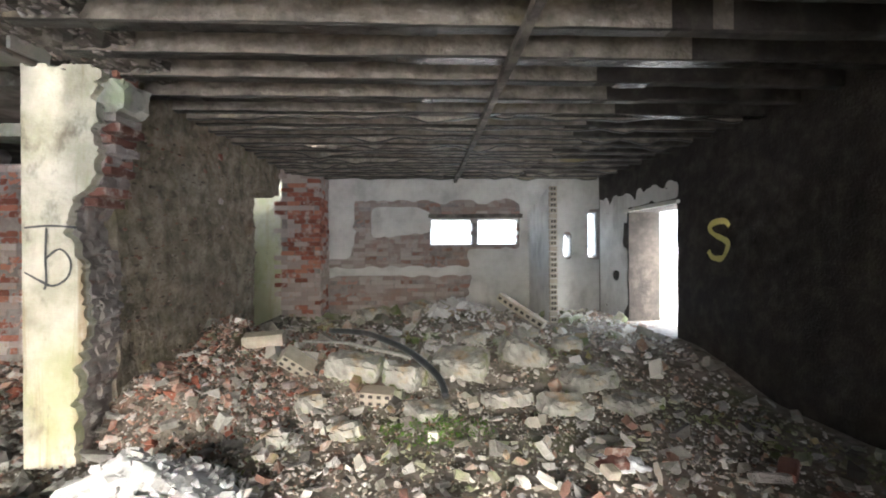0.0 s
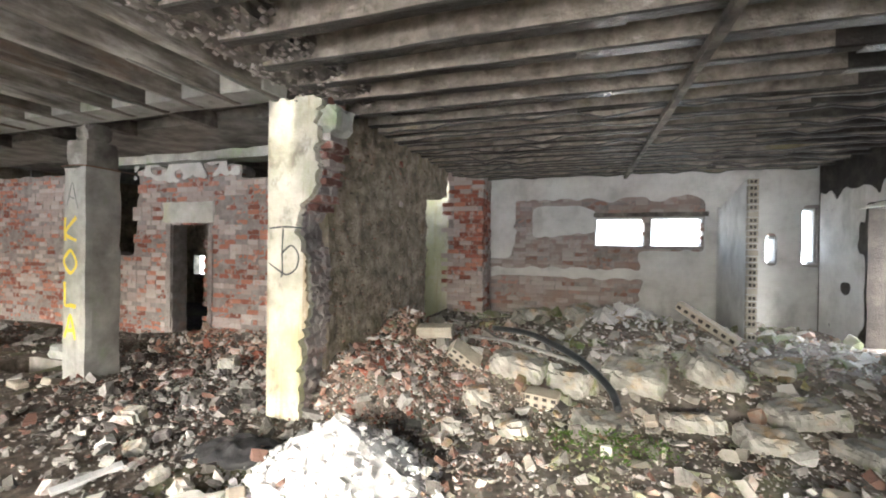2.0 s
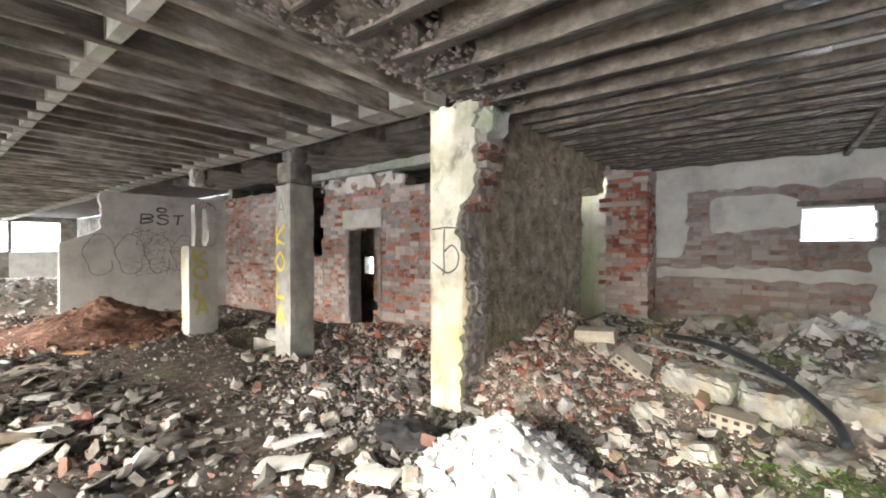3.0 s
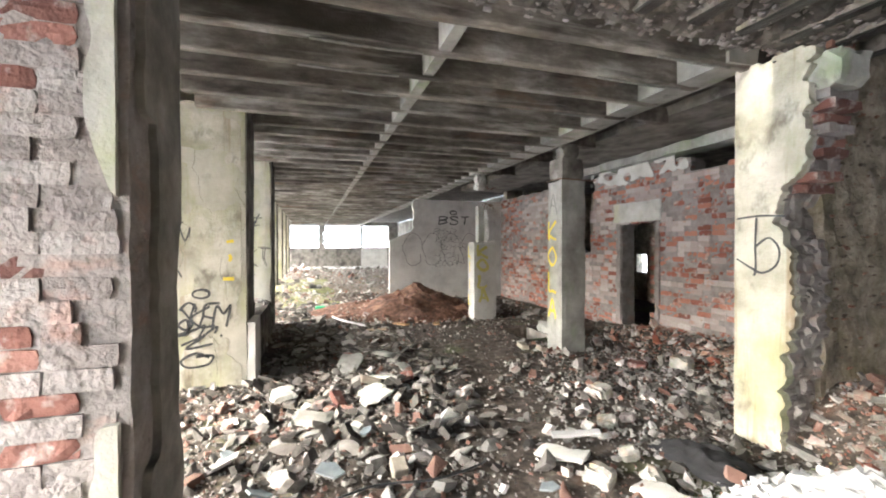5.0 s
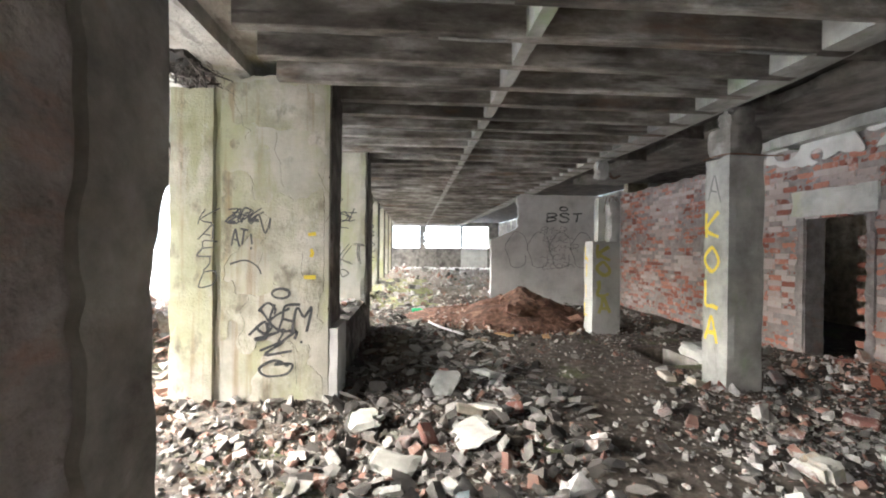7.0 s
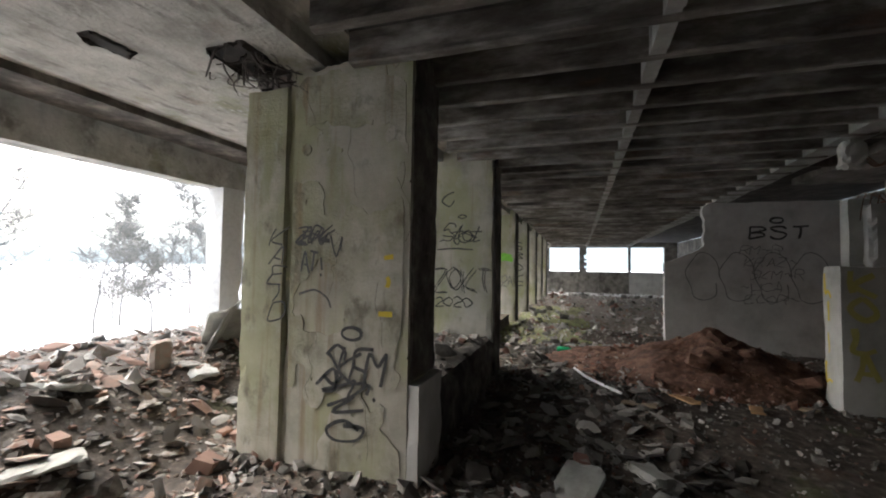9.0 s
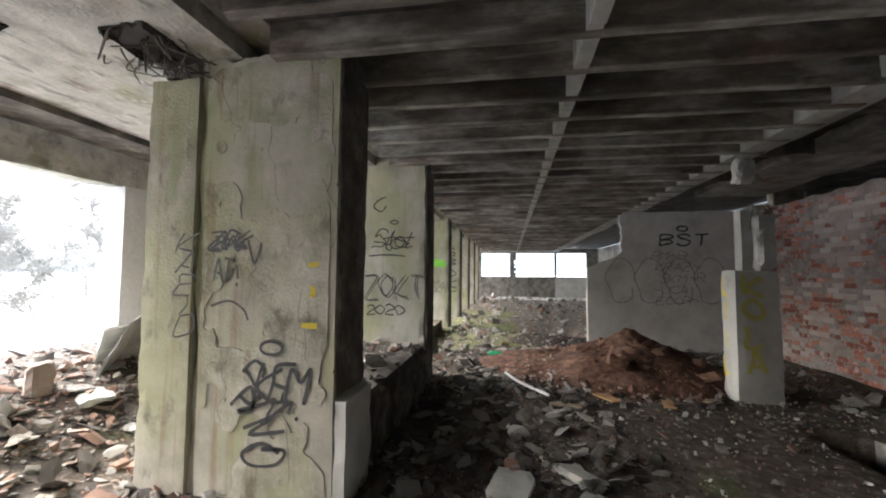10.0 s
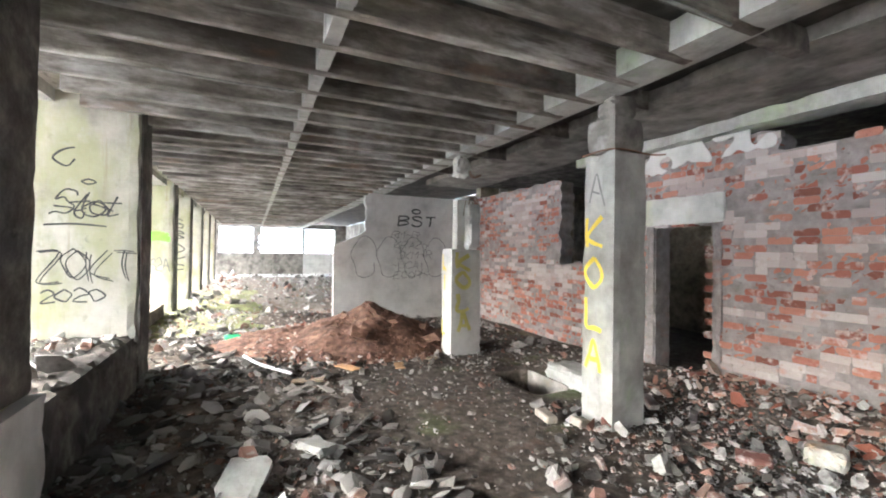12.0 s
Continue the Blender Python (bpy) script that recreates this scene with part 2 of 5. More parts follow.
                     stains=[((0.4, 0.19, 0.13), 6, 0.56, 0.7, (1, 1, 1)), ((0.58, 0.55, 0.53), 5, 0.58, 0.6, (1, 1, 1)), ((0.12, 0.1, 0.09), 20, 0.62, 0.75, (1, 1, 1))]),
    # the mixed rubble colours again, darkened for damp and for shade
    dimrub=surf("damp_shaded_rubble", [(0.05, 0.045, 0.04), (0.1, 0.093, 0.084), (0.17, 0.16, 0.148), (0.25, 0.24, 0.225), (0.14, 0.132, 0.12), (0.3, 0.29, 0.275), (0.46, 0.45, 0.43), (0.17, 0.095, 0.07)], 18, bump=0.7, grain=70, pick="island",
                 stains=[((0.07, 0.058, 0.047), 4, 0.53, 0.7, (1, 1, 1))]),
    darkrub=surf("damp_slab_rubble", [(0.04, 0.036, 0.032), (0.09, 0.083, 0.075), (0.15, 0.14, 0.13), (0.22, 0.21, 0.195), (0.3, 0.29, 0.275)], 9, bump=0.6, grain=60, pick="island"),
    tiles=surf("broken_tile_rubble", [(0.09, 0.08, 0.07), (0.26, 0.25, 0.24), (0.36, 0.34, 0.31), (0.25, 0.135, 0.1), (0.38, 0.36, 0.33), (0.2, 0.155, 0.125), (0.27, 0.17, 0.13)], 18, bump=0.5, grain=90, pick="island"),
    redrub=surf("brick_rubble", [(0.2, 0.07, 0.045), (0.16, 0.13, 0.11), (0.3, 0.14, 0.1), (0.34, 0.29, 0.25), (0.25, 0.21, 0.18), (0.36, 0.2, 0.15), (0.46, 0.44, 0.42)], 18, bump=0.6, grain=90, pick="island"),
    stub=surf("loam_and_brick_stubs", [(0.09, 0.07, 0.055), (0.15, 0.12, 0.095), (0.2, 0.1, 0.07), (0.17, 0.14, 0.11), (0.24, 0.2, 0.165)], 18, bump=0.6, grain=60, pick="island"),
    mossrub=surf("mossy_rubble", [(0.16, 0.15, 0.125), (0.3, 0.28, 0.245), (0.4, 0.375, 0.335), (0.33, 0.2, 0.14), (0.46, 0.435, 0.395), (0.6, 0.58, 0.55)], 12, bump=0.7, grain=70, pick="island",
                 stains=[((0.13, 0.18, 0.035), 1.2, 0.52, 0.7, (1, 1, 1))]),
    white=surf("white_plaster_lumps", [(0.4, 0.4, 0.4), (0.53, 0.535, 0.54), (0.64, 0.645, 0.65), (0.46, 0.455, 0.44)], 14, bump=0.5, grain=60, pick="island"),
    stone=surf("mossy_stone", [(0.19, 0.185, 0.165), (0.31, 0.3, 0.275), (0.42, 0.41, 0.375)], 4, bump=0.8, grain=50,
               stains=[((0.16, 0.22, 0.03), 2.0, 0.5, 0.75, (1, 1, 1)), ((0.34, 0.2, 0.07), 2.5, 0.56, 0.6, (1, 1, 1))]),
    tan=surf("tan_hollow_block", [(0.3, 0.265, 0.215), (0.42, 0.38, 0.32)], 9, bump=0.5, grain=80, stains=[((0.3, 0.27, 0.22), 6, 0.57, 0.6, (1, 1, 1))]),
    # dark colour that stands in for the shade inside recesses
    hollow=surf("recess_shade", [(0.03, 0.028, 0.024), (0.06, 0.05, 0.045)], 9),
    rust=surf("rusty_steel", [(0.1, 0.045, 0.025), (0.2, 0.1, 0.055)], 20, rough=0.7, metal=0.3),
    steel=surf("dull_galvanised_strip", [(0.2, 0.2, 0.19), (0.36, 0.36, 0.34)], 12, rough=0.5, metal=0.5),
    hose=surf("dark_hose", [(0.012, 0.014, 0.016), (0.03, 0.035, 0.04)], 10, rough=0.3),
    cloth=surf("black_cloth", [(0.012, 0.012, 0.013), (0.03, 0.03, 0.032)], 8, rough=0.85),
    bag=surf("white_plastic_film", [(0.6, 0.62, 0.66), (0.78, 0.79, 0.82)], 8, rough=0.4),
    wood=surf("weathered_wood", [(0.16, 0.12, 0.08), (0.3, 0.24, 0.17), (0.4, 0.33, 0.25)], 6, bump=0.5, grain=30, stretch=(1, 6, 6)),
    orange_wood=surf("orange_board", [(0.3, 0.17, 0.08), (0.42, 0.26, 0.13)], 6, bump=0.4, grain=40),
    bark=surf("grey_bark", [(0.15, 0.145, 0.135), (0.26, 0.25, 0.235)], 20, bump=0.6),
    leaf=surf("moss_leaf", [(0.07, 0.14, 0.02), (0.16, 0.26, 0.05)], 20, rough=0.7),
    green_glass=surf("green_plastic", [(0.02, 0.3, 0.12), (0.04, 0.4, 0.18)], 5, rough=0.3),
    red_plastic=surf("red_plastic", [(0.5, 0.02, 0.03), (0.6, 0.04, 0.05)], 5, rough=0.3),
    black_paint=surf("black_spray_paint", [(0.02, 0.022, 0.024), (0.07, 0.072, 0.075)], 30, rough=0.6, bump=0.1),
    grey_paint=surf("faded_spray_paint", [(0.13, 0.13, 0.13), (0.24, 0.24, 0.24)], 12, rough=0.7, bump=0.1),
    yellow_paint=surf("yellow_spray_paint", [(0.66, 0.5, 0.04), (0.78, 0.62, 0.07)], 12, rough=0.6, bump=0.1),
    faded_yellow=surf("faded_yellow_paint", [(0.45, 0.42, 0.12), (0.56, 0.52, 0.2)], 8, rough=0.7, bump=0.1),
    green_paint=surf("green_spray_paint", [(0.22, 0.62, 0.06), (0.3, 0.75, 0.1)], 12, rough=0.6, bump=0.1),
    paper=surf("white_paper", [(0.7, 0.7, 0.7), (0.8, 0.8, 0.8)], 6),
)


# ---- building blocks ----
def ramp(a, b, t):
    k = min(1.0, max(0.0, (t - a) / (b - a)))
    return k * k * (3 - 2 * k)


def mesh_of(name, verts, faces, material, smooth=False):
    me = bpy.data.meshes.new(name)
    me.from_pydata([tuple(map(float, v)) for v in verts], [], [tuple(map(int, f)) for f in faces])
    me.materials.append(material)
    if smooth:
        me.polygons.foreach_set("use_smooth", [True] * len(me.polygons))
    me.update()
    return me


def part(name, me, parent=None, label="", kind="", category="", group=""):
    ob = new(name, me)
    if parent is not None:
        ob.parent = parent
    return tagged(ob, label, category, group, kind)


def nz(x, y, z, s=1.0):
    return noise.noise(Vector((x * s, y * s, z * s)))


def rough_box(a, b, step=0.12, amp=0.004, chip=0.02, seed=0.0, lean=None):
    """Verts and faces of a cast or hewn block from corner a to corner b, with uneven faces and chipped edges."""
    n = [max(1, min(60, round((b[k] - a[k]) / step))) for k in range(3)]
    ids, verts, faces = {}, [], []

    def vert(i, j, k):
        key = (i, j, k)
        if key not in ids:
            p = [a[c] + (b[c] - a[c]) * q / n[c] for c, q in enumerate(key)]
            out = [(-1 if q == 0 else 1 if q == n[c] else 0) for c, q in enumerate(key)]
            on_edge = sum(1 for o in out if o) >= 2
            s = 3.0 / max(step, 0.05)
            d = amp * nz(p[0] + seed, p[1], p[2], 0.45 * s)
            e = chip * (1.5 * max(0.0, nz(p[0], p[1] + seed, p[2], 0.1 * s) + 0.05) + 0.6 * max(0.0, nz(p[0] + 5, p[1] + seed, p[2], 0.33 * s)) + 0.12) if on_edge else 0.0
            for c in range(3):
                p[c] += out[c] * (d - e)
            ids[key] = len(verts)
            verts.append(p)
        return ids[key]

    for c in range(3):
        u, v = (c + 1) % 3, (c + 2) % 3
        for side in (0, n[c]):
            for i in range(n[u]):
                for j in range(n[v]):
                    q = []
                    for di, dj in ((0, 0), (1, 0), (1, 1), (0, 1)):
                        key = [0, 0, 0]
                        key[c], key[u], key[v] = side, i + di, j + dj
                        q.append(vert(*key))
                    faces.append(q if side else q[::-1])
    return verts, faces


def block(name, a, b, material, parent=None, label="", kind="", category="", group="", step=0.12, amp=0.004, chip=0.02, seed=0.0):
    v, f = rough_box(a, b, step, amp, chip, seed)
    return part(name, mesh_of(name, v, f, material), parent, label, kind, category, group)


def joined(pieces):
    verts, faces = [], []
    for v, f in pieces:
        n = len(verts)
        verts += list(v)
        faces += [[i + n for i in q] for q in f]
    return verts, faces


def slab_wall(o, u, n, width, height, thick, solid, du=0.13, dv=0.09, relief=0.0, fray=0.25, seed=1, ease=3):
    """A wall of small cells from corner o along u and up, its face towards n; cells where solid(s, z) is false are missing."""
    o, u, n = Vector(o), Vector(u), Vector(n)
    nu, nv = max(1, round(width / du)), max(1, round(height / dv))
    du, dv = width / nu, height / nv
    on = [[bool(solid((i + 0.5) * du, o.z + (j + 0.5) * dv)) for j in range(nv)] for i in range(nu)]
    ids, verts, faces = {}, [], []
    r = random.Random(seed)
    jit = {}

    def vert(i, j, back):
        key = (i, j, back)
        if key not in ids:
            if (i, j) not in jit:
                inner = 0 < i < nu and 0 < j < nv
                jit[(i, j)] = (r.uniform(-fray, fray) * du if inner else 0, r.uniform(-fray, fray) * dv if inner else 0)
            a, c = jit[(i, j)]
            p = o + u * (i * du + a) + Vector((0, 0, j * dv + c))
            if back:
                p = p - n * thick
                if ease and (i, j) in link:
                    p = p + u * min(thick, 0.4) * 0.07 * (nz(p.x, p.y, p.z, 3.0) + 0.5 * nz(p.x, p.y, p.z, 11.0))
            elif relief:
                p = p + n * relief * (nz(p.x, p.y, p.z, 3.1) + 0.6 * nz(p.x, p.y, p.z, 8.0))
            ids[key] = len(verts)
            verts.append(tuple(p))
        return ids[key]

    # broken edges are eased into a ragged line
    link = {}
    for i in range(nu):
        for j in range(nv):
            if on[i][j]:
                q = [(i, j), (i + 1, j), (i + 1, j + 1), (i, j + 1)]
                for a, b, (ni, nj) in ((q[0], q[1], (i, j - 1)), (q[1], q[2], (i + 1, j)), (q[2], q[3], (i, j + 1)), (q[3], q[0], (i - 1, j))):
                    if 0 <= ni < nu and 0 <= nj < nv and not on[ni][nj]:
                        link.setdefault(a, []).append(b)
                        link.setdefault(b, []).append(a)
    if ease:
        at = {}
        for i, j in link:
            a, b = r.uniform(-fray, fray) * du, r.uniform(-fray, fray) * dv
            at[(i, j)] = (i * du + a, j * dv + b)
        for _ in range(ease):
            nxt = {}
            for k, near_by in link.items():
                if len(near_by) == 2 and 0 < k[0] < nu and 0 < k[1] < nv:
                    p, q, c = at[near_by[0]], at[near_by[1]], at[k]
                    nxt[k] = (0.5 * c[0] + 0.25 * (p[0] + q[0]), 0.5 * c[1] + 0.25 * (p[1] + q[1]))
            at.update(nxt)
        for (i, j), (a, b) in at.items():
            if 0 < i < nu and 0 < j < nv:
                jit[(i, j)] = (a - i * du, b - j * dv)
    flip = u.cross(Vector((0, 0, 1))).dot(n) < 0
    for i in range(nu):
        for j in range(nv):
            if not on[i][j]:
                continue
            q = [(i, j), (i + 1, j), (i + 1, j + 1), (i, j + 1)]
            fr = [vert(*p, False) for p in q]
            bk = [vert(*p, True) for p in q][::-1]
            faces.append(fr[::-1] if flip else fr)
            faces.append(bk[::-1] if flip else bk)
            for (p0, p1), (ni, nj) in zip(((q[0], q[1]), (q[1], q[2]), (q[2], q[3]), (q[3], q[0])), ((i, j - 1), (i + 1, j), (i, j + 1), (i - 1, j))):
                if not (0 <= ni < nu and 0 <= nj < nv and on[ni][nj]):
                    e = [vert(*p1, False), vert(*p0, False), vert(*p0, True), vert(*p1, True)]
                    faces.append(e[::-1] if flip else e)
    return verts, faces


def chamfered(lx, ly, lz, c, r):
    """A brick with worn edges, 44 triangles at most."""
    verts, at = [], {}
    for sx in (-1, 1):
        for sy in (-1, 1):
            for sz in (-1, 1):
                for k in range(3):
                    p = [sx * lx / 2, sy * ly / 2, sz * lz / 2]
                    for q in range(3):
                        if q != k:
                            p[q] -= (sx, sy, sz)[q] * c * r.uniform(0.5, 1.7)
                    at[(sx, sy, sz, k)] = len(verts)
                    verts.append(p)
    faces = []
    for k in range(3):
        u, v = (k + 1) % 3, (k + 2) % 3
        for s in (-1, 1):
            q = []
            for a, b in ((-1, -1), (1, -1), (1, 1), (-1, 1)):
                key = [0, 0, 0]
                key[k], key[u], key[v] = s, a, b
                q.append(at[(*key, k)])
            faces.append(q if s > 0 else q[::-1])
        for a in (-1, 1):
            for b in (-1, 1):
                lo, hi = [0, 0, 0], [0, 0, 0]
                lo[k], hi[k] = -1, 1
                lo[u] = hi[u] = a
                lo[v] = hi[v] = b
                q = [at[(*lo, u)], at[(*hi, u)], at[(*hi, v)], at[(*lo, v)]]
                faces.append(q[::-1] if a * b > 0 else q)
    for sx in (-1, 1):
        for sy in (-1, 1):
            for sz in (-1, 1):
                q = [at[(sx, sy, sz, k)] for k in range(3)]
                faces.append(q if sx * sy * sz > 0 else q[::-1])
    return verts, faces


def worn_brick(lx, ly, lz, r, amp, soft):
    """A brick with a lumpy front towards +y, its rim drawn back unevenly; open at the back, 48 triangles."""
    nu, nv = (5, 2) if lx > 0.2 else (3, 2)
    verts, faces, rim = [], [], []
    for i in range(nu + 1):
        for j in range(nv + 1):
            a, b = i / nu * 2 - 1, j / nv * 2 - 1
            out = max(abs(a), abs(b)) > 0.99
            both = abs(a) > 0.99 and abs(b) > 0.99
            k = 1 - (r.uniform(0, soft) * 2 if both else 0)
            verts.append((a * k * lx / 2 + r.uniform(-soft, soft) * 0.02, ly / 2 + r.gauss(0, amp) - (r.uniform(0.3, 1.6) * soft * 0.06 if out else 0.0), b * k * lz / 2 + (0 if j == 1 else r.uniform(-soft, soft) * 0.014)))
    at = lambda i, j: i * (nv + 1) + j
    for i in range(nu):
        for j in range(nv):
            faces.append([at(i, j), at(i, j + 1), at(i + 1, j + 1), at(i + 1, j)])
    rim = [at(i, 0) for i in range(nu + 1)] + [at(nu, j) for j in range(1, nv + 1)] + [at(i, nv) for i in range(nu - 1, -1, -1)] + [at(0, j) for j in range(nv - 1, 0, -1)]
    n = len(verts)
    verts += [(verts[q][0] * 0.97, -ly / 2, verts[q][2] * 0.95) for q in rim]
    m = len(rim)
    for q in range(m):
        p = (q + 1) % m
        faces.append([rim[q], rim[p], n + p, n + q])
    return verts, faces


BR = random.Random(5)
FORMS = {("coated", 0): [worn_brick(0.25, 0.1, 0.087, BR, 0.0016, 0.05) for _ in range(9)], ("coated", 1): [worn_brick(0.125, 0.1, 0.087, BR, 0.0016, 0.05) for _ in range(5)],
         ("red", 0): [worn_brick(0.243, 0.1, 0.081, BR, 0.004, 0.07) for _ in range(9)], ("red", 1): [worn_brick(0.117, 0.1, 0.081, BR, 0.005, 0.07) for _ in range(5)]}
BRICK_MESHES = {(k, h, tint): [mesh_of("brick", v, f, M[k + tint]) for v, f in FORMS[(k, h)]] for k in ("red", "coated") for h in (0, 1) for tint in ("", "_hall")}


def lay_bricks(wall, o, u, n, width, z0, z1, solid, near, red_share, seed, rest="_far", rowwise=0.0, tint="", gaps=0.12, red_rows=()):
    """Courses of bricks on a wall's face; those for which near(s) holds are pieces of their own, the rest are joined."""
    o, u, n = Vector(o), Vector(u), Vector(n)
    r = random.Random(seed)
    far = {"red": [], "coated": []}
    rows = int((z1 - z0) / 0.0865)
    for j in range(rows):
        z = z0 + (j + 0.5) * 0.0865
        s = -0.12 if j % 2 else 0.0
        lean = rowwise * (0.55 if r.random() < 0.1 else -0.2) + sum(k for h, k in red_rows if abs(h - z) < 0.0433)
        while s < width:
            half = r.random() < 0.16
            ln = 0.125 if half else 0.25
            c = s + ln / 2
            s += ln
            if c < 0.05 or c > width - 0.05 or not (solid(c, z) and solid(c + ln * 0.25, z)):
                continue
            p = o + u * c
            red = nz(p.x, p.y, z * 2.2, 0.9) * 1.0 + r.gauss(0, 0.27) + lean + (0.35 * max(0.0, 1.0 - z) if tint else 0.0) > red_share
            k = "red" if red else "coated"
            deep = r.gauss(0, 0.0017) - (r.uniform(0.002, 0.02) if red else 0.0)
            if r.random() < 0.015:
                continue
            m = Matrix.Translation((p.x, p.y, z)) @ Matrix.Translation(n * (deep - 0.05)) @ Matrix(((u.x, n.x, 0, 0), (u.y, n.y, 0, 0), (0, 0, 1, 0), (0, 0, 0, 1))) @ pose(0, 0, 0, r.gauss(0, 0.9), r.gauss(0, 0.8), r.gauss(0, 0.6))
            if r.random() < gaps:  # an open joint beside it
                m = m @ Matrix.Translation((-0.009, 0, 0)) @ Matrix.Diagonal((0.8 if half else 0.88, 1, 1, 1))
            i = r.randrange(5 if half else 9)
            if near(c):
                b = new("brick", BRICK_MESHES[(k, int(half), tint)][i])
                b.parent, b.matrix_basis = wall, m
            else:
                v, f = FORMS[(k, int(half))][i]
                far[k].append(([m @ Vector(q) for q in v], f))
    for k, pieces in far.items():
        if pieces:
            v, f = joined(pieces)
            part("bricks", mesh_of("bricks", v, f, M[k + rest]), wall, kind="stuff")


# angular lumps: variants of a cut block, some flat
def lump(r, flat):
    corners = [(x, y, z) for x in (-1, 1) for y in (-1, 1) for z in (-1, 1)] if flat > 0.4 else [(1, 1, 1), (1, -1, -1), (-1, 1, -1), (-1, -1, 1), (1, 0, 0.2), (-1, 0.2, 0), (0, 1, -0.2), (0.1, -1, 0), (0, 0.2, 1), (0.2, 0, -1)]
    bm = bmesh.new()
    for d in corners:
        v = Vector(d).normalized() * r.uniform(0.75, 1.15) + Vector((r.uniform(-0.25, 0.25), r.uniform(-0.25, 0.25), r.uniform(-0.25, 0.25)))
        v.z *= flat
        bm.verts.new(v)
    hull = bmesh.ops.convex_hull(bm, input=list(bm.verts))
    bmesh.ops.delete(bm, geom=[g for g in hull["geom_interior"] if isinstance(g, bmesh.types.BMVert)], context="VERTS")
    bmesh.ops.triangulate(bm, faces=list(bm.faces))
    bm.verts.index_update()
    v = np.array([q.co[:] for q in bm.verts])
    f = np.array([[q.index for q in g.verts] for g in bm.faces])
    bm.free()
    return v, f


LR = random.Random(11)
LUMPS = [lump(LR, fl) for fl in (0.85, 0.7, 0.6, 0.95, 0.75, 0.5)]
SHARDS = [lump(LR, fl) for fl in (0.2, 0.14, 0.25, 0.18)]


def scatter(name, places, sizes, material, shards=0.3, tilt=0.5, label="", bury=0.25, aspect=1.7):
    """One object of loose pieces: places is an array of x, y, z; sizes are half widths."""
    forms = LUMPS + SHARDS
    n = len(places)
    pick = np.where(rng.random(n) < shards, rng.integers(len(LUMPS), len(forms), n), rng.integers(0, len(LUMPS), n))
    yaw, tx, ty = rng.uniform(0, 6.283, n), rng.normal(0, tilt, n), rng.normal(0, tilt, n)
    vs, fs, base = [], [], 0
    for i in range(n):
        v, f = forms[pick[i]]
        s = sizes[i]
        v = v * np.array((s * rng.uniform(0.9, aspect), s * rng.uniform(0.7, 1.1), s))
        a, b, c = yaw[i], tx[i], ty[i]
        rx = np.array(((1, 0, 0), (0, math.cos(b), -math.sin(b)), (0, math.sin(b), math.cos(b))))
        ry = np.array(((math.cos(c), 0, math.sin(c)), (0, 1, 0), (-math.sin(c), 0, math.cos(c))))
        rz = np.array(((math.cos(a), -math.sin(a), 0), (math.sin(a), math.cos(a), 0), (0, 0, 1)))
        v = v @ (rz @ ry @ rx).T
        v += places[i] - np.array((0, 0, v[:, 2].min() * (1 - bury * 2)))
        vs.append(v)
        fs.append(f + base)
        base += len(v)
    vs, fs = np.concatenate(vs).astype(np.float32), np.concatenate(fs).astype(np.int32)
    me = bpy.data.meshes.new(name)
    me.vertices.add(len(vs))
    me.vertices.foreach_set("co", vs.ravel())
    me.loops.add(fs.size)
    me.loops.foreach_set("vertex_index", fs.ravel())
    me.polygons.add(len(fs))
    me.polygons.foreach_set("loop_start", np.arange(0, fs.size, 3, dtype=np.int32))
    me.materials.append(material)
    me.update(calc_edges=True)
    me.shade_flat()
    me.validate()
    return tagged(new(name, me), label, kind="stuff", category="rubble")


def tube(points, radius, sides=8, taper=1.0):
    """Verts and faces of a round bar through points, closed at its ends."""
    pts = [Vector(p) for p in points]
    verts, faces = [], []
    for i, p in enumerate(pts):
        d = (pts[min(i + 1, len(pts) - 1)] - pts[max(i - 1, 0)]).normalized()
        side = d.cross(Vector((0.13, 0.21, 0.97)) if abs(d.z) < 0.9 else Vector((1, 0.2, 0))).normalized()
        up = side.cross(d)
        rad = radius * (1 + (taper - 1) * i / max(1, len(pts) - 1))
        for k in range(sides):
            a = 6.28318 * k / sides
            verts.append(p + side * rad * math.cos(a) + up * rad * math.sin(a))
    for i in range(len(pts) - 1):
        for k in range(sides):
            a, b = i * sides + k, i * sides + (k + 1) % sides
            faces.append([a, b, b + sides, a + sides])
    faces.append(list(range(sides))[::-1])
    faces.append([len(verts) - sides + k for k in range(sides)])
    return verts, faces


def curve_through(pts, steps=5):
    """A smooth line through points."""
    pts = [Vector(p) for p in pts]
    out = []
    for i in range(len(pts) - 1):
        p0, p1, p2, p3 = pts[max(i - 1, 0)], pts[i], pts[i + 1], pts[min(i + 2, len(pts) - 1)]
        for k in range(steps):
            t = k / steps
            out.append(0.5 * ((2 * p1) + (p2 - p0) * t + (2 * p0 - 5 * p1 + 4 * p2 - p3) * t * t + (3 * p1 - p0 - 3 * p2 + p3) * t ** 3))
    return out + [pts[-1]]


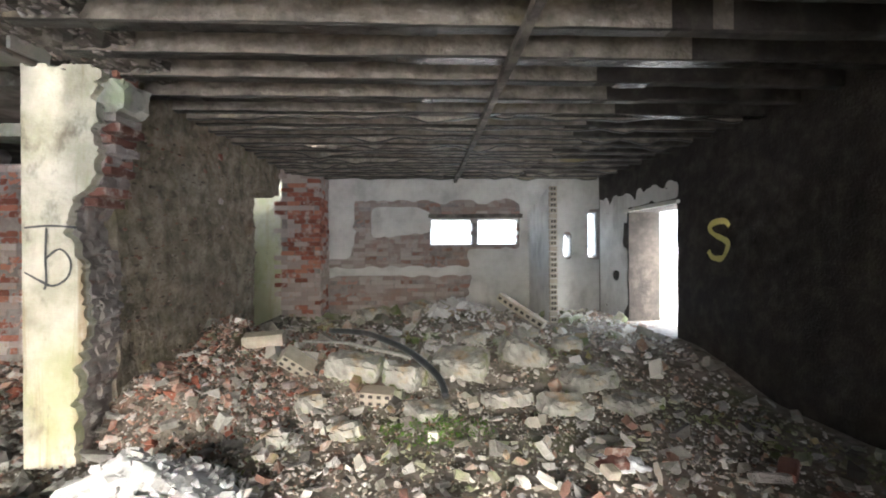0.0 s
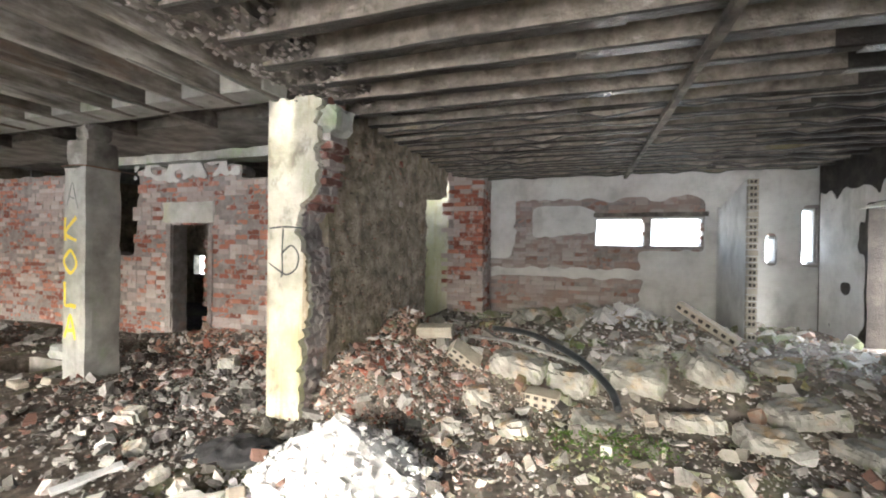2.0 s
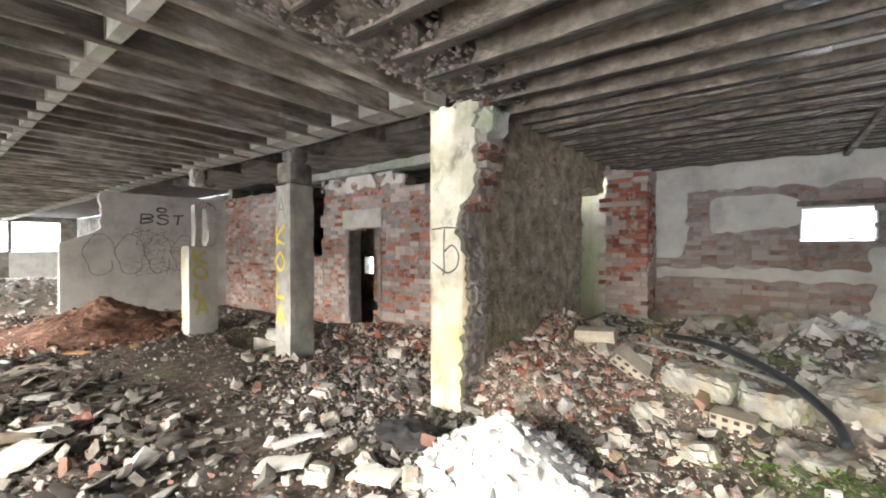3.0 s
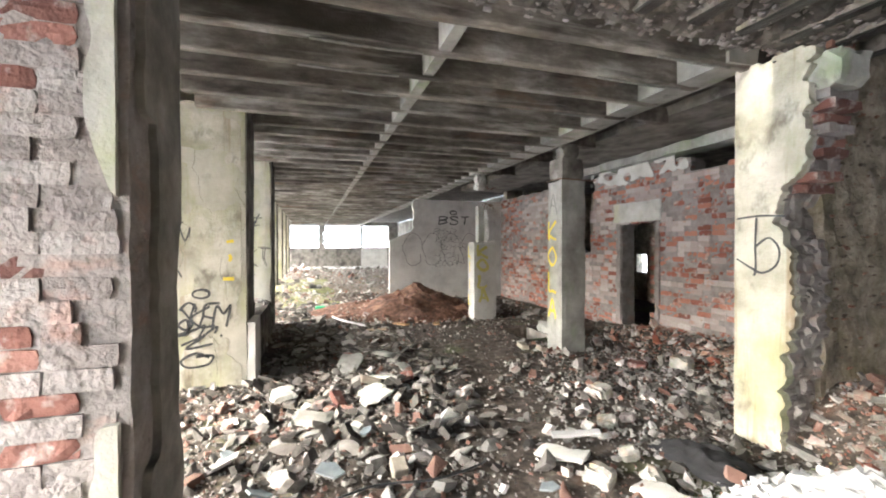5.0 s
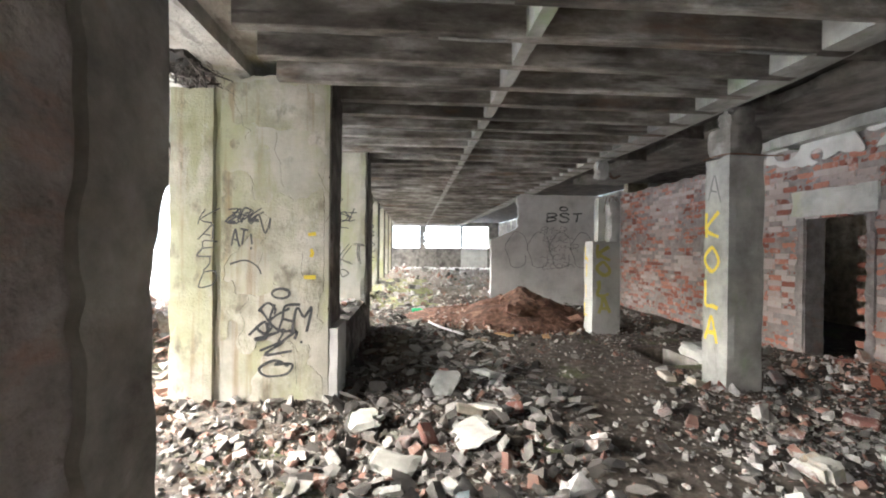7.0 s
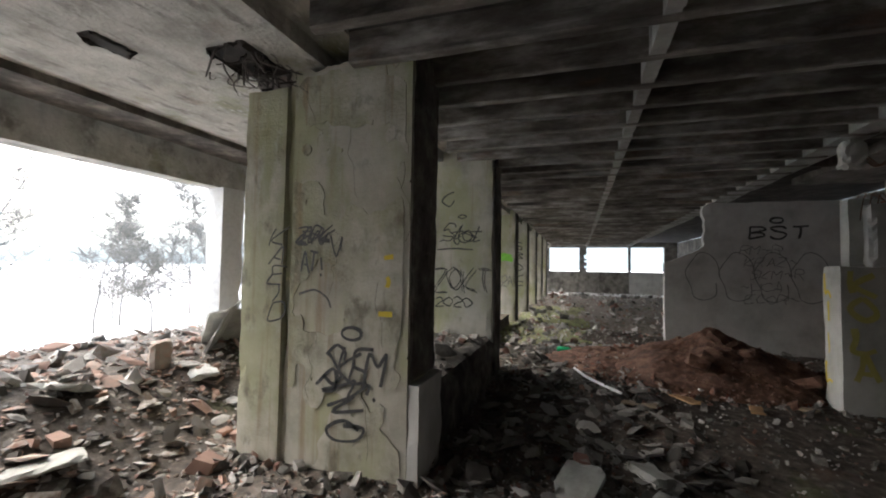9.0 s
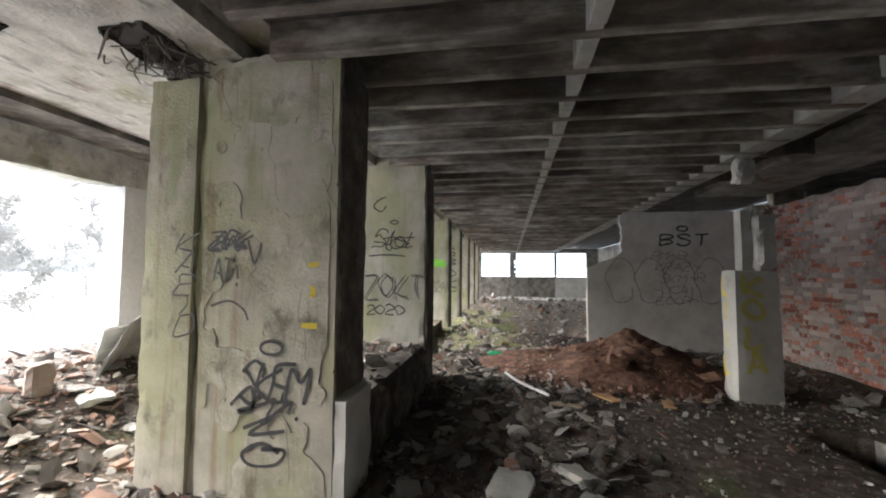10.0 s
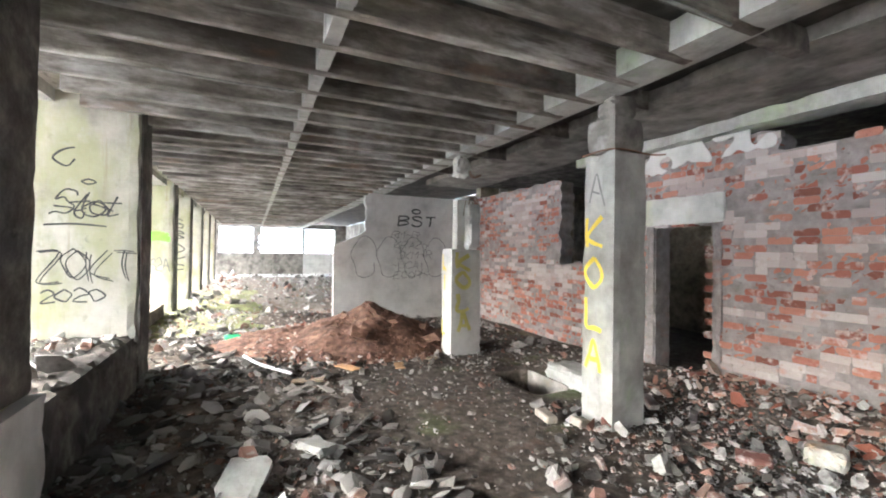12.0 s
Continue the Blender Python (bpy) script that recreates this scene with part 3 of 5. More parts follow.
# sprayed writing: strokes on a grid, x and y as digits
GLYPHS = {
    "K": ("06 03 00", "46 02 40"), "O": ("26 04 02 20 42 44 26",), "L": ("06 03 00 20 40",), "A": ("00 13 26 33 40", "12 32"),
    "B": ("00 03 06", "06 36 45 34 03", "03 33 42 31 00"), "S": ("45 36 16 05 14 33 42 30 10 01",), "T": ("06 26 46", "26 23 20"),
    "E": ("46 06 03 00 40", "03 33"), "M": ("00 06 23 46 40",), "Z": ("06 46 00 40",), "N": ("00 06 40 46",), "R": ("00 06 36 45 33 03", "23 40"),
    "J": ("46 41 20 01",), "2": ("05 26 44 22 00 40",), "0": ("26 04 02 20 42 44 26",), "C": ("45 26 04 02 20 41",), "V": ("06 20 46",), "!": ("26 22", "20 21"),
    "o": ("26 05 24 45 26",), "~": ("03 14 23 32 43",), "@": ("03 25 44 31 12 24 43",), "t": ("26 21 30 41", "04 44"), "I": ("26 23 20",),
    "b": ("06 01 20 42 34 13",), "-": ("03 23 43",), "D": ("06 00 30 42 44 36 06",),
}


def strokes(name, wall, lines, o, u, v, n, width, material, label=""):
    """Painted lines, each a list of points (a, b) measured along u and v from o, on a face towards n."""
    o, u, v, n = Vector(o), Vector(u), Vector(v), Vector(n)
    verts, faces = [], []
    for k, line in enumerate(lines):
        pts = curve_through([o + u * a + v * b + n * (0.0062 + 0.0004 * (k % 7)) for a, b in line])
        for i, p in enumerate(pts):
            d = (pts[min(i + 1, len(pts) - 1)] - pts[max(i - 1, 0)])
            d = d.normalized() if d.length > 1e-6 else u
            w = n.cross(d) * width / 2 * (0.8 + 0.35 * nz(p.x, p.y, p.z, 9))
            verts += [p - w, p + w]
            if i:
                m = len(verts)
                faces.append([m - 4, m - 2, m - 1, m - 3])
    return part(name, mesh_of(name, verts, faces, material), wall, label)


def word(text, x, y, w, h, step=None, down=False, slant=0.0, shake=0.28):
    """Lines of the letters of a word from (x, y), each w wide and h high; down: one under the other."""
    out, step = [], step or (h * 1.25 if down else w * 1.3)
    for i, ch in enumerate(text):
        ox, oy = (x, y - i * step) if down else (x + i * step, y)
        for s in GLYPHS.get(ch, ()):
            out.append([(ox + (int(p[0]) / 4 + slant * int(p[1]) / 6 + shake * nz(i * 1.7 + w * 31, int(p[1]) * 0.9, x * 7 + h * 13)) * w,
                         oy + (int(p[1]) / 6 + shake * nz(i * 2.3 + h * 17, int(p[0]) * 1.1, y * 5 + 3.7)) * h) for p in s.split()])
    return out


# ---- ground ----
def bell(x, y, cx, cy, rx, ry):
    return math.exp(-((x - cx) / rx) ** 2 - ((y - cy) / ry) ** 2)


def level(x, y):
    """Height of the ground."""
    h = 0.02 * nz(x, y, 3.0, 2.2) + 0.03 * nz(x, y, 7.0, 0.7)
    if x > -2.5 and y > 2.5:
        h += 0.34 * ramp(4.0, 5.7, y)
        h = max(h, h * 0.3 + 0.5 * ramp(-0.8, -2.35, x) * ramp(3.3, 3.9, y) * (1 - 0.3 * ramp(4.6, 7.0, y)))
        h += 0.12 * bell(x, y, 1.0, 7.9, 1.6, 0.6)
    if x < -2.0:
        h += 0.55 * ramp(-2.75, -4.7, y) * (1 - ramp(-6.2, -9.0, y))
        if y < 5.6:
            h += 0.24 * ramp(4.7, 5.55, y) * ramp(-8.5, -5.0, x)
        h -= 0.12 * bell(x, y, -7.6, -0.7, 1.3, 0.3)
        h -= 0.45 * bell(x, y, -15.7, 1.4, 1.0, 1.1)
        h += 0.16 * bell(x, y, -13.9, 0.9, 0.8, 1.4)
        if -7.7 < x < -6.87 and 3.36 < y < 3.87:
            h -= 0.55
    h += 0.2 * bell(x, y, -1.5, 2.5, 0.55, 0.5)
    if y < -7 or x > 4.8 or y > 9.3:
        h += 0.12 * nz(x, y, 1.0, 0.3)
    return h


def stretch_line(lo, hi, step, far):
    inner = np.arange(lo, hi + step / 2, step)
    outer, d = [], step
    while (outer[-1] if outer else 0) < far:
        d *= 1.35
        outer.append((outer[-1] if outer else 0) + d)
    outer = np.array(outer)
    return np.concatenate((lo - outer[::-1], inner, hi + outer))


def ground():
    xs, ys = stretch_line(-16.0, 5.0, 0.08, 900.0), stretch_line(-6.5, 9.4, 0.08, 900.0)
    verts = [(x, y, level(x, y)) for x in xs for y in ys]
    nyy = len(ys)
    faces, mats = [], []
    for i in range(len(xs) - 1):
        for j in range(nyy - 1):
            faces.append((i * nyy + j, (i + 1) * nyy + j, (i + 1) * nyy + j + 1, i * nyy + j + 1))
            x, y = xs[i], ys[j]
            # index 3: dusty soil, paler also for the daylight on the far floor
            mats.append(1 if (x > -2.0 and y < -3.9 or y < -6.3 - 0.4 * nz(x, 0, 0, 1.1) or x > 4.7 or y > 9.3 or x < -34.4) else 2 if (-24 < x < -12.0 and -1.9 + 0.5 * nz(x, y, 0, 0.8) < y < 0.7 + 0.9 * nz(x, y, 4, 0.6)) else 3 if (x > -2.1 + 0.3 * nz(x, y, 6, 1.1) and y > 1.4 + 1.2 * nz(x, y, 2, 1.1) or x < -15.0 + nz(x, y, 2, 0.5)) else 0)
    me = mesh_of("ground", verts, faces, M["soil"], True)
    me.materials.append(M["snow"])
    me.materials.append(M["moss_soil"])
    me.materials.append(M["dusty"])
    me.polygons.foreach_set("material_index", mats)
    return tagged(new("ground", me), kind="structure")


ground()

# ---- walls ----
def whole(s, z):
    return True


def edge(z, at, amount=0.1, s=2.5, seed=0.0):
    return at + amount * (nz(seed, 1.3, z, s) + 0.5 * nz(seed, 4.1, z, 3 * s))


# brick pier that the walker passes: its face looks at the start room, its end is rendered
wall_pier = part("wall_pier", mesh_of("wall_pier", *slab_wall((-2.021, -3.0, -0.1), (0, 1, 0), (1, 0, 0), 1.985, 3.65, 0.53, whole, 0.03, 0.022, relief=0.011), M["mortar"]), kind="structure")
lay_bricks(wall_pier, (-2.0, -3.0, 0), (0, 1, 0), (1, 0, 0), 2.04, 0.0, 3.5, lambda s, z: s < edge(z, 1.985, 0.03, 3.0), lambda s: s > 0.3, 0.24, 31, rowwise=0.9, gaps=0.3, red_rows=((1.565, 0.85), (0.905, 0.85), (2.43, 0.6), (1.95, 0.25), (1.305, 0.25), (0.4, 0.5)))
part("core", mesh_of("core", *slab_wall((-2.54, -0.965, -0.1), (1, 0, 0), (0, 1, 0), 0.52, 3.65, 0.14,
     lambda s, z: s > edge(z, 0.07 * bell(0, z, 0, 1.3, 1, 0.6), 0.025, 2.0), 0.035, 0.05, relief=0.012, seed=5), M["mortar"]), wall_pier)
part("render_coat", mesh_of("render_coat", *slab_wall((-2.56, -0.93, -0.1), (1, 0, 0), (0, 1, 0), 0.55, 3.65, 0.035,
     lambda s, z: edge(z, 0.1 * bell(0, z, 0, 1.3, 1, 0.6) - 0.02, 0.03, 3.0, 7.0) < s < edge(z, 0.47 if z > 2.2 else 0.33 if z > 0.75 else 0.47, 0.05, 2.0), 0.025, 0.035, relief=0.006, seed=4), M["concrete"]), wall_pier, "dark grey render, broken along its edge")
part("render_strip", mesh_of("render_strip", *slab_wall((-1.985, -1.32, -0.1), (0, 1, 0), (1, 0, 0), 0.32, 3.65, 0.03,
     lambda s, z: s > edge(z, 0.235 - 0.03 * ramp(2.2, 3.0, z) if z > 2.0 else 0.24 + 0.5 * (2.0 - z) if z > 1.75 else 0.45 if z > 0.98 else 0.235, 0.03, 3.4, 3.0), 0.025, 0.035, relief=0.008, seed=6), M["cream"]), wall_pier, "pale plaster remains on the corner")

block("wall_cross", (-2.56, -5.0, -0.1), (-2.02, -3.0, 3.55), M["soffit"], kind="structure", step=0.2)

# left wall of the back room: dark loam render with stubs of brick
def left_solid(s, z):
    y = 3.72 + s
    if y < 3.9 and z > 2.2 and z < 3.0:
        return y > 3.72 + 0.2 * (nz(0, 0, z, 5) + 0.5)
    return y < edge(z, 6.86, 0.14, 2.2, 2.0) or z > 2.72 + 0.12 * nz(y, 0, 0, 4)


wall_left = part("wall_left", mesh_of("wall_left", *slab_wall((-2.45, 3.72, -0.1), (0, 1, 0), (1, 0, 0), 4.3, 3.65, 0.38, left_solid, 0.05, 0.045, relief=0.055, seed=8), M["loam"]), kind="structure")
stubs = []
for i in range(620):
    y, z = 3.8 + 3.0 * rng.random(), 0.45 + 0.0865 * int(32 * rng.random()) + rng.normal(0, 0.012)
    s = rng.uniform(0.014, 0.042)
    v, f = LUMPS[i % 6]
    stubs.append((v * np.array((0.6 * s, s * 1.2, s * 0.7)) + np.array((-2.45 + 0.055 * (nz(-2.45, y, z, 3.1) + 0.6 * nz(-2.45, y, z, 8.0)), y, z)), f.tolist()))
v, f = joined(stubs)
part("brick_stubs", mesh_of("brick_stubs", v, f, M["stub"]), wall_left, kind="stuff")

# brick pier and far wall of the back room
wall_corner = part("wall_corner", mesh_of("wall_corner", *slab_wall((-2.55, 8.0, -0.1), (1, 0, 0), (0, -1, 0), 0.83, 3.6, 0.8, lambda s, z: s > edge(z, 0.1, 0.1, 3), relief=0.01), M["mortar"]), kind="structure")
lay_bricks(wall_corner, (-2.55, 7.965, 0), (1, 0, 0), (0, -1, 0), 0.83, 0.3, 3.3, lambda s, z: s > edge(z, 0.12, 0.1, 3), lambda s: False, 0.1, 77)
lay_bricks(wall_corner, (-1.685, 7.97, 0), (0, 1, 0), (1, 0, 0), 0.82, 0.3, 3.3, whole, lambda s: False, 0.0, 78)


def far_solid(s, z):
    x = -4.0 + s
    if 0.46 < x < 1.35 and 1.82 < z < 2.35 or 1.46 < x < 2.35 and 1.82 < z < 2.35:
        return False
    if 3.3 < x < 3.51 and 1.51 < z < 1.98 or 3.84 < x < 4.08 and 1.51 < z < 2.49:
        return False
    # last opening is an unseen slot, added to let daylight into the store
    return not (-3.74 < x < -3.5 and 0.6 < z < 2.8)


wall_far = part("wall_far", mesh_of("wall_far", *slab_wall((-4.0, 8.812, -0.1), (1, 0, 0), (0, -1, 0), 8.5, 3.65, 0.35, far_solid, 0.05, 0.05, relief=0.004, fray=0.0, ease=0), M["mortar"]), kind="structure")
lay_bricks(wall_far, (-1.7, 8.80, 0), (1, 0, 0), (0, -1, 0), 4.2, 0.35, 2.95, lambda s, z: far_solid(s + 2.3, z) and far_solid(s + 2.3, z + 0.05) and far_solid(s + 2.3, z - 0.05), lambda s: False, 0.1, 79, rest="_room")
# plaster left on it: a band along the top, patches round the windows
def plaster_far(s, z):
    x = -1.7 + s
    if not far_solid(s + 2.3, z) or not far_solid(s + 2.3, z + 0.05) or not far_solid(s + 2.3, z - 0.05):
        return False
    e = 0.12 * nz(x, 0, z, 2.2) + 0.07 * nz(x, 5, z, 7)
    if z > 2.72 + e or (2.35 < z < 2.6 + 0.3 * e and 0.2 > x > -0.75 + e):
        return True
    if z > 2.0 + e and -0.8 < x < 0.44 and z < 2.55 + e:
        return True
    if 1.12 + 0.3 * e < z < 1.32 + 0.5 * e and x < 1.4:
        return True
    if x > 1.3 + e and z < 1.72 + 0.4 * e:
        return True
    return x > 2.38 or (x < -1.2 + e and z > 1.5)


part("plaster", mesh_of("plaster", *slab_wall((-1.7, 8.775, 0.2), (1, 0, 0), (0, -1, 0), 5.8, 3.3, 0.03, plaster_far, 0.06, 0.05, relief=0.006, seed=12), M["grey"]), wall_far, "grey plaster remains")
for i, (x0, x1, z0, z1) in enumerate(((0.46, 1.35, 1.82, 2.35), (1.46, 2.35, 1.82, 2.35), (3.3, 3.51, 1.51, 1.98), (3.84, 4.08, 1.51, 2.49))):
    w = tagged(new("window_%d" % (i + 1)), kind="structure")
    for a, b in (((x0, 8.86, z0), (x1, 9.1, z0 + 0.03)), ((x0, 8.86, z1 - 0.03), (x1, 9.1, z1)), ((x0, 8.86, z0 + 0.03), (x0 + 0.02, 9.1, z1 - 0.03)), ((x1 - 0.02, 8.86, z0 + 0.03), (x1, 9.1, z1 - 0.03))):
        block("window_frame", a, b, M["grey"], w, step=0.1, chip=0.006, amp=0.002)
part("lintel", mesh_of("lintel", *rough_box((0.4, 8.74, 2.36), (2.42, 8.79, 2.45), 0.1, 0.003, 0.01), M["deep_grey"]), wall_far)

# partition of hollow blocks between the window wall and the side recess
partition = part("wall_partition", mesh_of("wall_partition", *slab_wall((2.56, 8.75, -0.1), (0, -1, 0), (-1, 0, 0), 1.4, 3.1, 0.12,
                 lambda s, z: z < 2.82 - 0.25 * (1.4 - s) + 0.05 * nz(s, 0, 0, 8), 0.07, 0.06, relief=0.008, seed=3), M["grey"]), kind="structure")
for j in range(26):
    z = 0.28 + 0.098 * j
    b = block("hollow_block", (2.56, 7.27, z), (2.7, 7.36, z + 0.09), M["tan"], partition, step=0.07, amp=0.003, chip=0.008, seed=j)
    if j % 6 not in (2,):
        for k in range(2):
            # no real hole: a dark inset paints the shade of each cavity
            block("cavity", (2.585 + 0.05 * k, 7.262, z + 0.02), (2.62 + 0.05 * k, 7.276, z + 0.07), M["hollow"], b, step=0.1, chip=0.002, amp=0)

# right wall with a doorway
def right_solid(s, z):
    y = -3.5 + s
    return not (6.0 < y < 7.52 and z < 2.38)


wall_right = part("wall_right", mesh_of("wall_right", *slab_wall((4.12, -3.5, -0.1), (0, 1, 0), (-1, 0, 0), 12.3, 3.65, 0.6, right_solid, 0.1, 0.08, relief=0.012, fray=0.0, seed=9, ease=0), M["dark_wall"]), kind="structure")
strokes("graffiti", wall_right, word("S", 0.0, 0.0, 0.36, 0.46, slant=0.1, shake=0.05), (4.105, 5.28, 1.58), (0, -1, 0), (0, 0, 1), (-1, 0, 0), 0.09, M["faded_yellow"], "yellow sprayed letter S")
part("plaster", mesh_of("plaster", *slab_wall((4.108, 5.75, -0.05), (0, 1, 0), (-1, 0, 0), 3.0, 2.95, 0.012,
     lambda s, z: (s > 1.78 and z < 2.72 + 0.1 * nz(s, 0, z, 5) and nz(s, 4, z, 3) < 0.33) or (z > 2.44 and s > 0.2 and z < 2.7 + 0.12 * nz(s, 1, z, 5) and nz(s, 9, z, 5) < 0.2), 0.05, 0.05, relief=0.003, seed=33), M["grey"]), wall_right, "grey plaster remains beyond the doorway")
door_frame = tagged(new("door_1"), kind="structure")
block("lintel", (4.06, 5.9, 2.36), (4.2, 7.62, 2.43), M["pale"], door_frame, step=0.1, chip=0.02)
block("threshold", (4.1, 6.0, 0.18), (4.7, 7.52, 0.33), M["grey"], door_frame, step=0.1, chip=0.03, amp=0.01)

# unseen wall beside the start, behind the walker, and the open front of the building
block("wall_yard", (9.0, 7.0, -0.3), (9.3, 16.0, 1.5), M["soffit"], kind="structure", step=0.3, amp=0.02, chip=0.05)
# out-of-view walls and header, added to hold back light from the room
block("wall_side", (1.62, -3.5, -0.1), (1.9, -0.2, 3.55), M["deep_grey"], kind="structure", step=0.15)
block("wall_front_side", (1.9, -3.8, -0.1), (4.7, -3.5, 3.55), M["deep_grey"], kind="structure", step=0.3)
block("wall_front_header", (-2.1, -3.8, 2.45), (1.9, -3.5, 3.5), M["soffit"], kind="structure", step=0.2)
wall_front = part("wall_front", mesh_of("wall_front", *slab_wall((-34.0, -5.05, -0.3), (1, 0, 0), (0, 1, 0), 31.9, 3.85, 0.3,
     lambda s, z: z > 2.86, 0.15, 0.12, relief=0.006, fray=0.05), M["soffit"]), kind="structure")

# white here also stands in for daylight on the posts' outer sides
for i in range(6):
    block("front_post", (-8.1 - 5.0 * i, -5.3, -0.3), (-7.66 - 5.0 * i, -4.99, 2.85), M["white"], kind="structure", step=0.15)
block("front_post", (-2.7, -5.3, -0.3), (-2.0, -5.0, 2.85), M["soffit"], kind="structure", step=0.15)

# brick wall of the hall, with a doorway and broken holes
def hall_solid(s, z):
    x = -12.7 + s
    if -7.06 < x < -6.2 and z < 2.11:
        return False
    r = 0.12 * nz(x, 0, z, 2.6) + 0.06 * nz(x, 3, z, 7)
    if -9.15 + r < x < -7.95 + r + 0.1 * (z - 2.2) and z > 1.5 + r and z < 3.25:
        return False
    if -5.45 + r < x < -4.3 and 2.9 + 0.6 * r < z < 3.2:
        return False
    top = 3.12 + 0.6 * r if x < -8 else 3.16 + 0.4 * r
    return z < top


wall_hall = part("wall_hall", mesh_of("wall_hall", *slab_wall((-12.7, 5.663, -0.2), (1, 0, 0), (0, -1, 0), 10.2, 3.6, 0.3, hall_solid, 0.065, 0.0433, relief=0.007, seed=14), M["mortar"]), kind="structure")
lay_bricks(wall_hall, (-12.7, 5.65, 0), (1, 0, 0), (0, -1, 0), 10.2, 0.0, 3.3, hall_solid, lambda s: 6.55 < s < 9.2, -0.16, 41, tint="_hall", gaps=0.25)
block("lintel", (-7.3, 5.615, 2.11), (-6.04, 5.9, 2.5), M["pale"], wall_hall, "pale rendered lintel over the doorway", step=0.08, chip=0.03, amp=0.006)
for x0, x1 in ((-7.2, -7.06), (-6.2, -6.08)):
    block("jamb", (x0, 5.63, 0.0), (x1, 5.9, 2.11), M["mortar"], wall_hall, step=0.07, chip=0.03, amp=0.01)
part("plaster", mesh_of("plaster", *slab_wall((-8.0, 5.63, 2.4), (1, 0, 0), (0, -1, 0), 3.3, 0.8, 0.02, lambda s, z: z > 2.93 + 0.12 * nz(s, 0, 0, 1.6) + 0.08 * nz(s, 2, z, 7) and s < 2.55 and nz(s, 7, z, 4) > -0.12, 0.035, 0.03, relief=0.008), M["grey"]), wall_hall, "flaking grey plaster")
block("beam", (-8.6, 5.5, 3.2), (-2.9, 5.9, 3.379), M["column"], kind="structure", step=0.12, chip=0.03, amp=0.008)
# dark rooms behind
block("wall_back", (-13.0, 9.2, -0.1), (-10.56, 9.45, 3.5), M["loam"], kind="structure", step=0.3)
block("wall_back", (-10.16, 9.2, -0.1), (-3.9, 9.45, 3.5), M["loam"], kind="structure", step=0.3)
block("wall_back", (-10.56, 9.2, -0.1), (-10.16, 9.45, 0.85), M["loam"], kind="structure", step=0.3)
block("wall_back", (-10.56, 9.2, 1.38), (-10.16, 9.45, 3.5), M["loam"], kind="structure", step=0.3)
block("wall_west", (-13.0, 5.9, -0.1), (-12.75, 9.2, 3.5), M["loam"], kind="structure", step=0.3)
block("wall_store_end", (-3.48, 8.66, -0.1), (-2.56, 8.77, 3.4), M["plaster"], kind="structure", step=0.3)
block("wall_store", (-4.0, 5.95, -0.1), (-3.75, 8.8, 3.5), M["plaster"], kind="structure", step=0.3)

# grey partition with a broken edge, right across the hall
def bst_solid(s, z):
    y = 1.97 + s
    lim = 1.97 if z < 1.75 else 1.97 + 0.75 * ramp(1.75, 2.2, z)
    return y > lim + (0.05 * nz(0, 0, z, 5) if z > 1.7 else 0.0) and z < 3.08 + 0.03 * nz(s, 0, 0, 5)


wall_grey = part("wall_grey", mesh_of("wall_grey", *slab_wall((-12.69, 1.97, -0.2), (0, 1, 0), (1, 0, 0), 3.72, 3.4, 0.16, bst_solid, 0.06, 0.06, relief=0.003, seed=21), M["grey"]), kind="structure")
strokes("graffiti", wall_grey, word("BST", 0, 0, 0.26, 0.24, 0.36, slant=0.1, shake=0.08) + [[(0.48 + 0.11 * math.cos(a * 0.7), 0.37 + 0.055 * math.sin(a * 0.7)) for a in range(10)]],
        (-12.69, 3.53, 2.33), (0, 1, 0), (0, 0, 1), (1, 0, 0), 0.05, M["black_paint"], "black sprayed letters BST under a halo")
for q in range(5):
    strokes("scribble", wall_grey, word(("RMVR", "KRAZV", "SKMVR", "VJCA", "ECORV")[q].replace("V", "~"), 0, 0, 0.15, 0.17, 0.19, slant=0.3), (-12.69, 3.35 + 0.08 * (q % 3), 2.02 - 0.25 * q), (0, 1, 0), (0, 0, 1), (1, 0, 0), 0.018, M["grey_paint"])
strokes("outline_letters", wall_grey, [[(0.15 + 0.62 * i + 0.3 * math.cos(a * 0.6) * (1 + 0.2 * math.sin(3 * a)), 0.5 + 0.5 * math.sin(a * 0.6)) for a in range(11)] for i in range(4)],
        (-12.69, 2.55, 1.05), (0, 1, 0), (0, 0, 1), (1, 0, 0), 0.022, M["grey_paint"], "faded outline lettering")

# far end of the hall
wall_end = part("wall_end", mesh_of("wall_end", *slab_wall((-34.0, -5.0, -0.2), (0, 1, 0), (1, 0, 0), 11.5, 3.8, 0.3,
    lambda s, z: z < 1.55 or z > 3.15 or s < 3.2 or s > 10.7 or 5.2 < s < 5.7 + 0.25 * nz(0, 0, z, 3) or 8.45 < s < 8.6, 0.16, 0.13, fray=0.0, ease=0), M["concrete"]), kind="structure")
block("panel", (-33.98, 3.5, 0.0), (-33.9, 5.6, 1.45), M["grey"], wall_end, step=0.3)
block("wall_hall_far", (-34.0, 6.5, -0.2), (-12.7, 6.75, 3.5), M["concrete"], kind="structure", step=0.6)

# low wall between the pillars of the row
# dark material carries the shade of the side turned from the light
low_wall = block("wall_low", (-9.0, -2.3, -0.2), (-6.22, -1.02, 0.62), M["deep_grey"], kind="structure", step=0.1, amp=0.03, chip=0.09)
block("wall_low", (-15.3, -2.3, -0.2), (-9.5, -1.75, 0.3), M["loam"], kind="structure", step=0.2, amp=0.03, chip=0.08)

